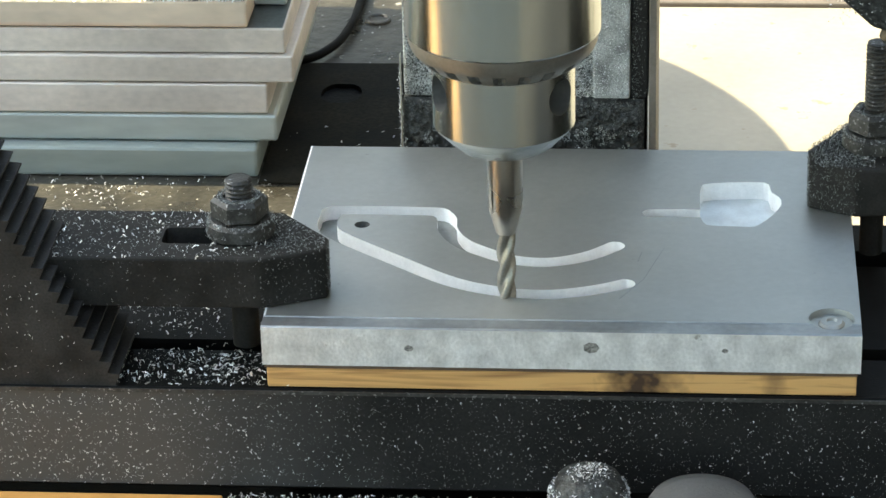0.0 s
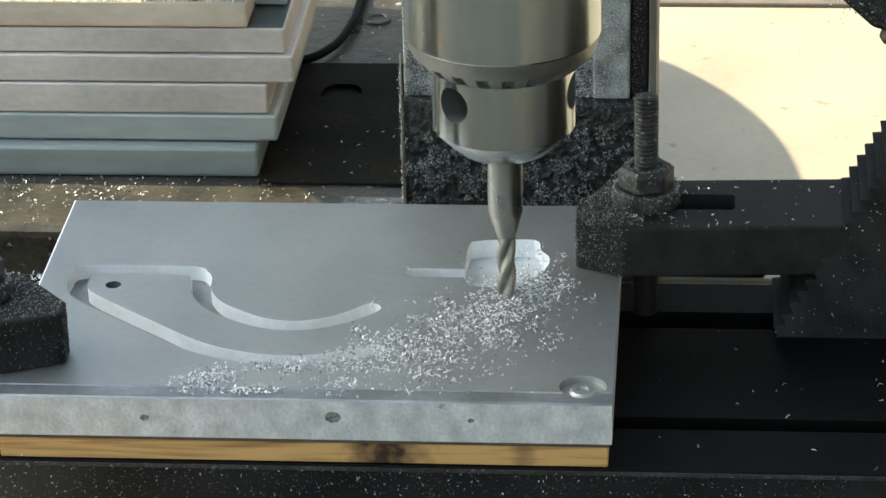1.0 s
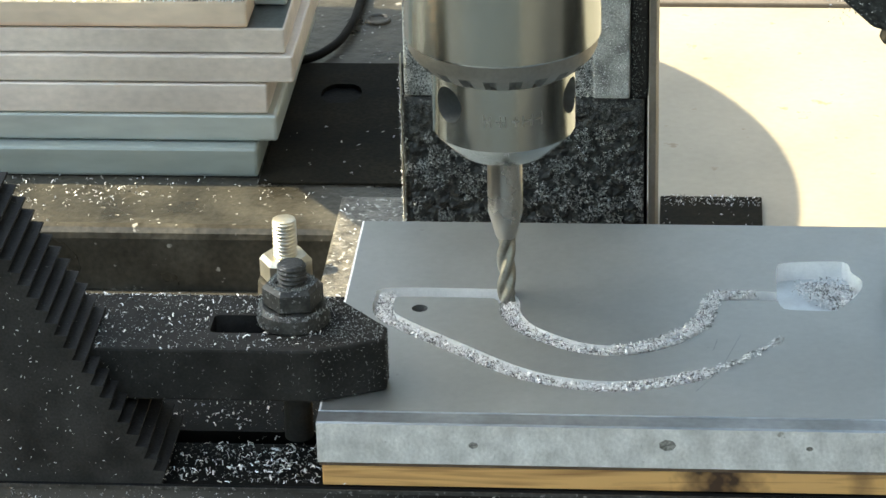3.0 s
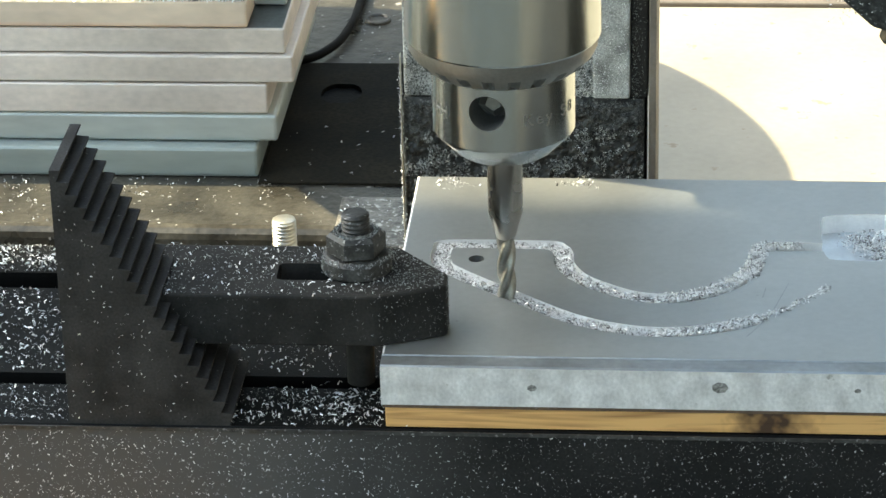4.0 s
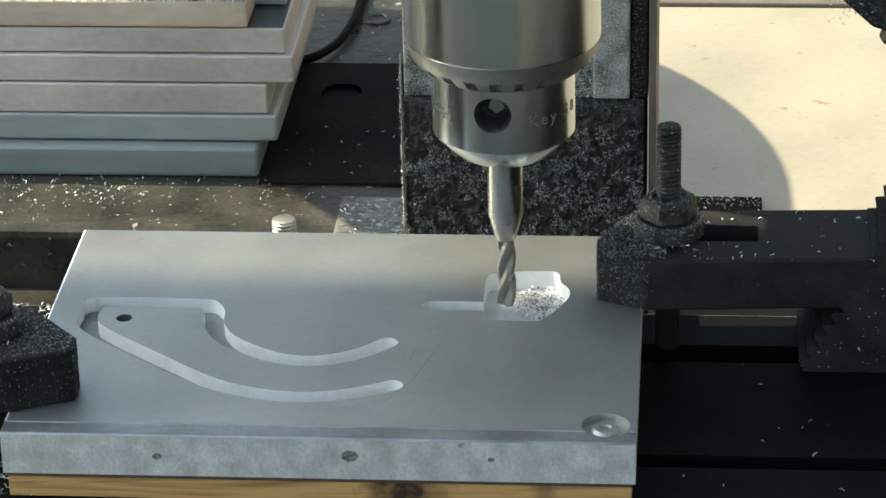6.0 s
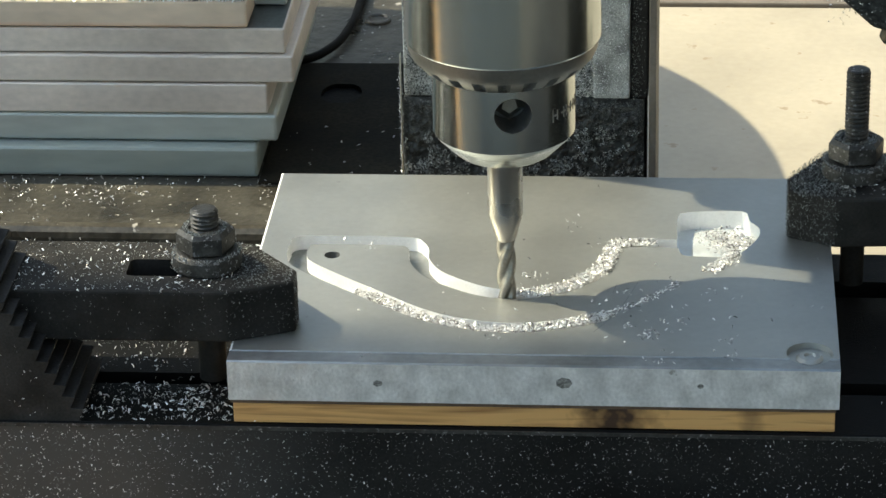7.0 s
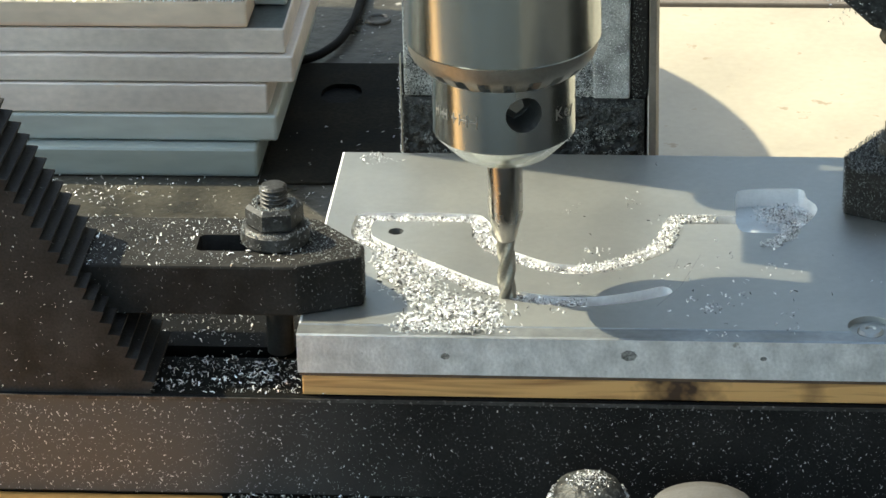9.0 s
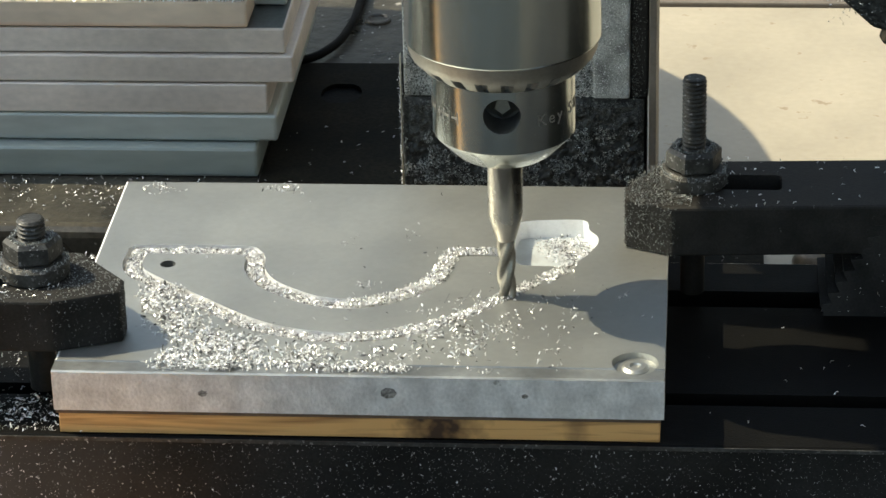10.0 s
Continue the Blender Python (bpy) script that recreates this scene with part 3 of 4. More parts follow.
    # three jaw tips
    for k in range(3):
        o = part("jaw", box(0.0046, 0.0085, -0.0022, 0.0022, 0.0612, 0.0640, 0.0006), M_STEEL_DULL, c)
        o.matrix_basis = pose(0, 0, 0, 0, 0, 30 + 120 * k)
    mill = new("end_mill")
    mill.parent = c
    tagged(mill, "stepped steel end mill with spiral flutes")
    part("shank", lathe([(0.0024, 0.0358), (0.0028, 0.0364), (0.00472, 0.0436), (0.00472, 0.0635)], 48), M_CUTTER, mill, smooth=30)
    bm = bmesh.new()
    rings, seg, levels = [], 36, 44
    for k in range(levels + 1):
        z = 0.0165 + (0.0395 - 0.0165) * k / levels
        tw = (z - 0.0165) / 0.0165 * 2 * math.pi * 0.62
        fade = min(1.0, max(0.0, (0.0390 - z) / 0.004))
        ring = []
        for i in range(seg):
            a = 2 * math.pi * i / seg
            g = 0.5 + 0.5 * math.cos(3 * a)
            r = 0.00262 - 0.00105 * fade * g ** 1.5
            ring.append(bm.verts.new((r * math.cos(a + tw), r * math.sin(a + tw), z)))
        rings.append(ring)
    for a, b in zip(rings, rings[1:]):
        for i in range(seg):
            j = (i + 1) % seg
            bm.faces.new((a[i], a[j], b[j], b[i]))
    bm.faces.new(rings[0][::-1])
    bm.faces.new(rings[-1])
    part("cutting_end", bm, M_FLUTE, mill, smooth=40)
    return c


# ---- machine table, wood and plate
def ride(ob, local=(0, 0, 0)):
    CARRIED.append((ob, Vector(local)))
    return ob


def table():
    t = ride(thing("machine_table", "black T-slotted machine table dusted with aluminium chips", "machine table"))
    X0, X1 = -0.30, 0.42
    prof = [(0.0, 0.0), (0.0215, 0.0), (0.0215, -0.008), (0.0165, -0.008), (0.0165, -0.0125), (0.033, -0.0125), (0.033, -0.008), (0.0280, -0.008), (0.0280, 0.0),
            (0.0795, 0.0), (0.0795, -0.008), (0.0745, -0.008), (0.0745, -0.0125), (0.0945, -0.0125), (0.0945, -0.008), (0.0895, -0.008), (0.0895, 0.0), (0.1075, 0.0), (0.1085, -0.001),
            (0.1085, -0.0305), (0.0, -0.0310), (-0.0008, -0.0300), (-0.0008, -0.0008)]
    bm = bmesh.new()
    a = [bm.verts.new((X0, p[0], p[1])) for p in prof]
    b = [bm.verts.new((X1, p[0], p[1])) for p in prof]
    bm.faces.new(a[::-1])
    bm.faces.new(b)
    for i in range(len(prof)):
        j = (i + 1) % len(prof)
        bm.faces.new((a[i], a[j], b[j], b[i]))
    bmesh.ops.recalc_face_normals(bm, faces=bm.faces)
    for f in bm.faces:
        f.material_index = 1 if f.normal.y < -0.9 and f.calc_center_median().y < 0 else 0
    part("slotted_top", bm, [M_TABLE, M_APRON], t)
    part("front_edge", box(X0, X1, -0.0013, -0.0009, -0.0012, -0.0002), M_NUT, t, "rubbed bare front edge")
    # bright strip at the rear: light on the chamfer put in as bare metal
    part("lit_rear_edge", box(X0, X1, 0.1087, 0.1100, -0.006, -0.0012), M_BRIGHT, t, "bright strip for light caught on the rear edge")
    rng = np.random.default_rng(21)
    q = np.vstack([rng.uniform((-0.15, 0.001, 0.0003), (0.0, 0.021, 0.0007), (330, 3)), rng.uniform((-0.15, 0.029, 0.0003), (-0.01, 0.079, 0.0007), (560, 3)), rng.uniform((-0.15, 0.029, 0.0003), (-0.075, 0.079, 0.0007), (420, 3)),
                   rng.uniform((-0.15, 0.090, 0.0003), (0.0, 0.107, 0.0009), (1300, 3)), rng.uniform((0.165, 0.001, 0.0003), (0.28, 0.079, 0.0006), (40, 3)),
                   rng.normal((-0.012, 0.010, 0.0005), (0.014, 0.007, 0.0002), (300, 3))])
    q = q[(q[:, 1] > 0.0006) & (q[:, 0] < 0.3)]
    part_stuff("top_swarf", chip_mesh("top_swarf", q, (0.0005, 0.0017), 22, 0.7), t)
    g = np.vstack([rng.uniform((-0.16, 0.090, 0.0003), (0.0, 0.107, 0.0006), (2000, 3)), rng.uniform((-0.16, 0.029, 0.0003), (-0.002, 0.079, 0.0006), (2200, 3)), rng.uniform((-0.16, 0.001, 0.0003), (0.0, 0.021, 0.0006), (2200, 3))])
    part_stuff("top_grit", chip_mesh("top_grit", g, (0.0002, 0.0006), 25, 0.8, mat=M_SWARFCHIP), t)
    xs = np.concatenate([rng.uniform(-0.16, 0.20, 1000), rng.normal(-0.08, 0.05, 1300)])
    q = np.column_stack([xs, np.full(len(xs), -0.0009), rng.uniform(-0.030, -0.001, len(xs))])
    w = np.column_stack([rng.uniform(-0.16, 0.22, 6500), np.full(6500, -0.0009), rng.uniform(-0.030, -0.001, 6500)])
    part_stuff("front_dust", chip_mesh("front_dust", w, (0.00012, 0.00045), 24, 0.85, "y", M_SWARFCHIP), t)
    part_stuff("front_swarf", chip_mesh("front_swarf", q, (0.0002, 0.0008), 23, 0.85, "y"), t)
    return t


# centre line of the milled groove, in the plate's own plane
OUTER = [(0.0118, 0.0722), (0.0110, 0.0670), (0.0113, 0.0620), (0.0155, 0.0555), (0.0320, 0.0415), (0.0484, 0.0285), (0.0613, 0.0228), (0.0740, 0.0209), (0.0854, 0.0230), (0.0971, 0.0283), (0.1071, 0.0363), (0.1142, 0.0440), (0.1229, 0.0536), (0.1310, 0.0625), (0.1330, 0.0690)]
INNER = [(0.1180, 0.0738), (0.1021, 0.0735), (0.0995, 0.0700), (0.0987, 0.0655), (0.0964, 0.0562), (0.0907, 0.0490), (0.0835, 0.0436), (0.0745, 0.0408), (0.0651, 0.0422), (0.0568, 0.0470), (0.0498, 0.0531), (0.0458, 0.0610), (0.0450, 0.0680), (0.0432, 0.0716), (0.0395, 0.0731), (0.0118, 0.0727)]
POCKET = [(0.1172, 0.0720), (0.1172, 0.0905), (0.1200, 0.0945), (0.1330, 0.0958), (0.1368, 0.0945), (0.1376, 0.0890), (0.1400, 0.0850), (0.1402, 0.0800), (0.1378, 0.0735), (0.1352, 0.0690), (0.1325, 0.0655), (0.1290, 0.0655), (0.1200, 0.0660), (0.1180, 0.0680)]


def smooth_line(pts, step=0.0012):
    """A smooth line through the given points, in even steps."""
    p = np.array([pts[0]] + list(pts) + [pts[-1]], float)
    out = []
    for i in range(1, len(p) - 2):
        for u in np.linspace(0, 1, 12, endpoint=False):
            a, b, c, d = p[i - 1], p[i], p[i + 1], p[i + 2]
            out.append(0.5 * (2 * b + (c - a) * u + (2 * a - 5 * b + 4 * c - d) * u ** 2 + (3 * b - a - 3 * c + d) * u ** 3))
    out.append(p[-1])
    out = np.array(out)
    s = np.concatenate([[0], np.cumsum(np.hypot(*np.diff(out, axis=0).T))])
    k = np.linspace(0, s[-1], int(s[-1] / step) + 2)
    return np.column_stack([np.interp(k, s, out[:, 0]), np.interp(k, s, out[:, 1])])


def swept_outline(line, half, cell=0.0005):
    """Outline of a round cutter's path along a line, as a closed loop."""
    lo, hi = line.min(0) - half - 2 * cell, line.max(0) + half + 2 * cell
    xs, ys = np.arange(lo[0], hi[0] + cell, cell), np.arange(lo[1], hi[1] + cell, cell)
    d = np.array([[np.sqrt(((line - (x, y)) ** 2).sum(1).min()) for y in ys] for x in xs]) - half
    link = {}

    def cross(i, j, k, m):
        u = d[i, j] / (d[i, j] - d[k, m])
        return (round(xs[i] + (xs[k] - xs[i]) * u, 7), round(ys[j] + (ys[m] - ys[j]) * u, 7))
    for i in range(len(xs) - 1):
        for j in range(len(ys) - 1):
            ring = [(i, j), (i + 1, j), (i + 1, j + 1), (i, j + 1)]
            enter = leave = None
            for a, b in zip(ring, ring[1:] + ring[:1]):
                if (d[a] < 0) != (d[b] < 0):
                    if d[a] < 0:
                        leave = cross(*a, *b)
                    else:
                        enter = cross(*a, *b)
            if enter and leave:
                link[leave] = enter
    loops = []
    while link:
        first = p = next(iter(link))
        loop = []
        while p in link:
            loop.append(p)
            p = link.pop(p)
        loops.append(loop)
    best = max(loops, key=len)
    out = [best[0]]
    for q in best[1:]:
        if math.dist(q, out[-1]) > cell * 0.4:
            out.append(q)
    return out


def groove_tool(line, half, depth):
    """A solid bar along a line, with round ends, that bites to an even depth."""
    bm = bmesh.new()
    prism(bm, swept_outline(line, half), TOP - depth, TOP + 0.002)
    bm.normal_update()
    # walls take the lit colour, the floor the dark one
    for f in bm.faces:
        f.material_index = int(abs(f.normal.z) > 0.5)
    return part("groove_tool", bm, [M_CUT_LIT, M_CUT_DARK])


def plate():
    L, D = 0.160, 0.1187
    holder = ride(thing("work_plate", "grey aluminium plate with a hook-shaped groove being milled into it", "metal plate"))
    bm = bmesh.new()
    prof = [(0.0, TOP - THICK), (D, TOP - THICK), (D, TOP - 0.0004), (D - 0.0004, TOP), (0.0060, TOP), (0.0058, TOP - 0.0003), (0.0005, TOP - 0.0002), (0.0, TOP - 0.0006)]
    a = [bm.verts.new((0.0, *p)) for p in prof]
    b = [bm.verts.new((L, *p)) for p in prof]
    bm.faces.new(a[::-1])
    bm.faces.new(b)
    for i in range(len(prof)):
        j = (i + 1) % len(prof)
        bm.faces.new((a[i], a[j], b[j], b[i]))
    bmesh.ops.recalc_face_normals(bm, faces=bm.faces)
    for f in bm.faces:
        f.material_index = 1 if f.normal.z < 0.5 else (0 if f.calc_center_median().y > 0.006 else 3)
    # left edge bevel in the lit white, standing in for caught sun
    es = [e for e in bm.edges if all(v.co.x < 1e-6 and v.co.z > TOP - 0.00001 for v in e.verts) and e.calc_length() > 0.05]
    new_faces = bmesh.ops.bevel(bm, geom=es, offset=0.0006, segments=2, profile=0.5, affect="EDGES")["faces"]
    for f in new_faces:
        f.material_index = 2
    body = part("body", bm, [M_PLATE, M_SAWN, M_CUT_LIT, M_STRIP], holder)

    # the hook's groove, and the short stub that leads to the pocket
    whole = smooth_line(INNER[:-1] + [(0.0140, 0.0731), (0.0113, 0.0705)] + OUTER[2:], 0.0004)
    turn = int(np.argmin(whole[:, 0]))
    run = np.concatenate([[0], np.cumsum(np.hypot(*np.diff(whole, axis=0).T))])
    hook = (run > 0.0400) & ((np.arange(len(whole)) < turn) | (whole[:, 0] < 0.0968))
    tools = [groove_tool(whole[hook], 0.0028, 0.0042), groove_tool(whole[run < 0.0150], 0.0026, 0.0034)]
    bm = bmesh.new()
    prism(bm, [tuple(p) for p in smooth_line(POCKET + POCKET[:1], 0.002)[:-1]], TOP - 0.0055, TOP + 0.002)
    bm.normal_update()
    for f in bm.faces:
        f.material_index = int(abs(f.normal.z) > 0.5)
    tools.append(part("pocket_tool", bm, [M_CUT_LIT, M_POCKET]))
    bm = lathe([(0.0022, TOP - 0.0024), (0.0022, TOP + 0.002)], 24)
    o = part("hole_tool", bm, M_RECESS_SHADE)
    o.matrix_basis = pose(0.0210, 0.0637, 0)
    tools.append(o)
    bm = lathe([(0.0020, TOP - 0.009), (0.0020, TOP - 0.0016), (0.0058, TOP - 0.0016), (0.0064, TOP + 0.002)], 40)
    o = part("bore_tool", bm, M_PLATE)
    o.matrix_basis = pose(0.1523, 0.0090, 0)
    tools.append(o)
    carve(body, tools)
    s = part("screw", lathe([(0.0034, -0.0015), (0.0036, 0.0), (0.0028, 0.0007), (0.0015, 0.0008), (0.0012, 0.0002)], 24), M_PLATE, holder, "small grey screw in a counterbore", smooth=30)
    s.matrix_basis = pose(0.1523, 0.0090, TOP - 0.0014)
    for x, z, w in ((0.0397, 0.0062, 0.0014), (0.0885, 0.0052, 0.0024), (0.1240, 0.0055, 0.0010)):
        o = part("dent", lathe([(w * 0.3, 0.0), (w, 0.00003), (w * 0.9, 0.0002)], 7), M_DENT, holder)
        o.matrix_basis = pose(x, 0.00016, TOP - z, 90, 0, 0) @ Matrix.Diagonal((1, 0.75, 1, 1))
    for (xa, ya), (xb, yb) in (((0.1072, 0.0510), (0.1018, 0.0310)), ((0.1018, 0.0310), (0.0955, 0.0190)), ((0.1010, 0.0480), (0.1000, 0.0420))):
        n_ = Vector((yb - ya, xa - xb)).normalized() * 0.00014
        part("scribe_mark", prism(bmesh.new(), [(xa - n_.x, ya - n_.y), (xb - n_.x, yb - n_.y), (xb + n_.x, yb + n_.y), (xa + n_.x, ya + n_.y)], TOP - 0.0002, TOP + 0.00003), M_SCRIBE, holder)
    strip = ride(thing("wood_strip", "knotty pine board under the aluminium plate", "wood board"))
    part("board", box(0.0010, 0.1590, 0.0006, 0.112, 0.0002, TOP - THICK - 0.0011, 0.0003), M_WOOD, strip)
    # dark strip between board and plate: the gap's shade put in as colour
    part("gap_strip", box(0.0004, 0.1592, 0.0002, 0.112, TOP - THICK - 0.0010, TOP - THICK - 0.0002, 0.0001), M_GAP_SHADE, strip, "thin dark strip standing in for shade under the plate")


# ---- clamps
def step_block(x, flip, label):
    """A triangular block with a staircase of teeth; the upright side stands outwards."""
    st = ride(thing("step_block", label, "step block", "step blocks"))
    W, H, Z = 0.0432, 0.0735, 0.030
    n = 21
    poly = [(0, 0), (W, 0)]
    for k in range(n):
        xa, xb = W * (1 - k / n), W * (1 - (k + 1) / n)
        za, zb = H * k / n, H * (k + 1) / n
        poly += [(xa - 0.0005, za + 0.0003), (xa + 0.0008, zb - 0.0004), (xa + 0.0007, zb)]
    poly += [(0.0, H)]
    if flip:
        poly = [(-p[0], p[1]) for p in poly]
    bm = prism(bmesh.new(), [(x + p[0], p[1]) for p in poly], 0.0, Z, axes="xzy")
    part("body", bm, M_STEP, st)
    return st


def clamps():
    z0, z1 = TOP + 0.0001, TOP + 0.0150
    rng = np.random.default_rng(31)
    for side in ("a", "b"):
        if side == "a":
            plan = [(-0.0640, 0.0095), (-0.0010, 0.0095), (0.0165, 0.0165), (0.0165, 0.0235), (0.0020, 0.0400), (-0.0640, 0.0400)]
            slot, bolt, top = (-0.0290, -0.0060, 0.0238), (-0.0080, 0.0262), 0.0255
            label = "black steel clamp bar resting on the plate, sprinkled with chips"
        else:
            plan = [(0.2225, 0.0755), (0.1610, 0.0720), (0.1478, 0.0780), (0.1478, 0.0860), (0.1590, 0.1040), (0.2225, 0.1070)]
            slot, bolt, top = (0.1640, 0.1915, 0.0900), (0.1668, 0.0895), 0.0500
            label = "black steel clamp bar caked with chips at its nose"
        c = ride(thing("clamp_bar", label, "clamp", "clamps"))
        bm = prism(bmesh.new(), plan, z0, z1, 0.0008)
        bar = part("bar", bm, M_BLACK_DUSTY if side == "a" else M_BLACK, c)
        tool = part("slot_tool", prism(bmesh.new(), [(slot[0], slot[2] - 0.0050), (slot[1], slot[2] - 0.0050), (slot[1], slot[2] + 0.0050), (slot[0], slot[2] + 0.0050)], z0 - 0.01, z1 + 0.01, 0.0015), M_BLACK)
        carve(bar, [tool])
        at = pose(bolt[0], bolt[1], z1)
        col = part("collar", lathe([(0.0090, 0.0001), (0.0094, 0.0006), (0.0092, 0.0040), (0.0080, 0.0050)], 36), M_NUT, c, smooth=30)
        col.matrix_basis = at
        nut = part("nut", lathe([(0.0070, 0.0050), (0.0079, 0.0057), (0.0079, 0.0101), (0.0068, 0.0112), (0.0046, 0.0112), (0.0044, 0.0106)], 6), M_NUT, c)
        nut.matrix_basis = at @ pose(0, 0, 0, 0, 0, 12)
        radius = 0.0038 if side == "a" else 0.0034
        st = threaded(c, radius, -0.0010, (0.0165 if side == "a" else 0.0320), M_NUT)
        st.matrix_basis = at
        shank = part("stud_shank", lathe([(radius, -0.0338), (radius, -0.0012)], 24), M_BLACK, c, smooth=30)
        shank.matrix_basis = at

        def off_slot(p):
            return p[(p[:, 0] < slot[0]) | (p[:, 0] > slot[1]) | (np.abs(p[:, 1] - slot[2]) > 0.0050)]
        lo, hi = np.min(plan, axis=0), np.max(plan, axis=0)
        q = rng.uniform((lo[0], lo[1], z1 + 0.0001), (hi[0], hi[1], z1 + 0.0006), (300, 3))
        q = q[(q[:, 0] < 0.0015) | (q[:, 1] > 0.02)] if side == "a" else q
        q = q[(q[:, 0] < 0.0) | (q[:, 0] > 0.160)]
        q2 = rng.normal((bolt[0], bolt[1], z1 + 0.0004), (0.008, 0.006, 0.0002), (240, 3))
        q2 = q2[(q2[:, 1] < hi[1]) & (q2[:, 1] > lo[1] + 0.002) & ((q2[:, 0] < 0.0) | (q2[:, 0] > 0.160))]
        a_, r_ = rng.uniform(0, 6.283, 420), rng.choice([0.0094, 0.0089, 0.0057, 0.0051], 420)
        h_ = np.where(r_ > 0.0091, rng.uniform(0.0, 0.006, 420), np.where(r_ > 0.0080, rng.uniform(0.0042, 0.0055, 420), 0.0113))
        q3 = np.column_stack([bolt[0] + r_ * np.cos(a_), bolt[1] + r_ * np.sin(a_), z1 + h_])
        edge = np.array(plan + plan[:1])
        k_ = rng.integers(0, len(plan), 3600 if side == "b" else 900)
        u_ = rng.uniform(0, 1, len(k_))[:, None]
        e_ = edge[k_] * (1 - u_) + edge[k_ + 1] * u_
        q4 = np.column_stack([e_, rng.uniform(z0, z1, len(e_))])
        q4 = q4[(q4[:, 0] < 0.163)] if side == "b" else q4
        if side == "b":
            q5 = rng.uniform((0.1485, 0.0735, z1), (0.1665, 0.1030, z1 + 0.0006), (2600, 3))
            q5 = q5[(q5[:, 0] - 0.148) * 1.7 > np.abs(q5[:, 1] - 0.083) - 0.004]
            q4 = np.vstack([q4, q5])
        q3 = np.vstack([q3, q3 + rng.normal(0, 0.0002, q3.shape), q3 + rng.normal(0, 0.0003, q3.shape)])
        part_stuff("caked_swarf", chip_mesh("caked_swarf", np.vstack([q3, q4[::2]]), (0.0002, 0.0008), 34, 0.2, mat=M_SWARFCHIP), c)
        part_stuff("caked_dust", chip_mesh("caked_dust", q4, (0.0002, 0.0007), 36, 0.2, mat=M_SWARFDUST), c)
        if side == "b":
            q = q[:70]
        part_stuff("bar_swarf", chip_mesh("bar_swarf", off_slot(np.vstack([q, q2])), (0.0004, 0.0014), 33, 0.75), c)
        if side == "a":
            g = rng.uniform((-0.0630, 0.0100, z1 + 0.0001), (-0.0015, 0.0395, z1 + 0.0003), (1100, 3))
            u = rng.uniform((0.0, 0.0120, z1 + 0.0001), (0.0155, 0.0390, z1 + 0.0003), (900, 3))
            u = u[(u[:, 1] > 0.0105 + u[:, 0] * 0.40) & (u[:, 1] < 0.0405 - u[:, 0] * 1.13)]
            g = np.vstack([g, u])
            part_stuff("bar_grit", chip_mesh("bar_grit", off_slot(g), (0.0002, 0.0006), 35, 0.8, mat=M_SWARFCHIP), c)
    b1 = step_block(-0.0832, False, "tall black toothed step block behind a clamp bar")
    b2 = step_block(0.2465, True, "tall black toothed step block carrying the clamp tail")
    b2_y = 0.0750
    CARRIED[-1] = (b2, Vector((0, b2_y, 0)))
    for b, xs, seed in ((b1, (-0.083, -0.042), 41), (b2, (0.2035, 0.2465), 42)):
        q = rng.uniform((xs[0], -0.0002, 0.001), (xs[1], -0.0002, 0.07), (260, 3))
        f = (q[:, 0] - xs[0]) / (xs[1] - xs[0])
        f = 1 - f if b is b1 else f
        q = q[q[:, 2] < 0.070 * f]
        w = rng.uniform(0, 1, (700, 3))
        e = xs[1] - 0.0002 - w[:, 0] * 0.041 if b is b1 else xs[0] + 0.0002 + w[:, 0] * 0.041
        w = np.column_stack([e, 0.001 + w[:, 1] * 0.028, 0.0016 + np.floor(w[:, 0] * 20) * 0.0735 / 21 + w[:, 2] * 0.002])
        part_stuff("tooth_swarf", chip_mesh("tooth_swarf", w, (0.0003, 0.0008), seed + 3, 0.5, mat=M_SWARFCHIP), b)
        part_stuff("face_swarf", chip_mesh("face_swarf", q, (0.0002, 0.0007), seed, 0.85, "y"), b)


# ---- stock bars behind
def dark_top(bm, height):
    """Give the top faces the second material: dark reflection put into its colour."""
    for f in bm.faces:
        f.material_index = int(f.calc_center_median().z > height)
    return bm


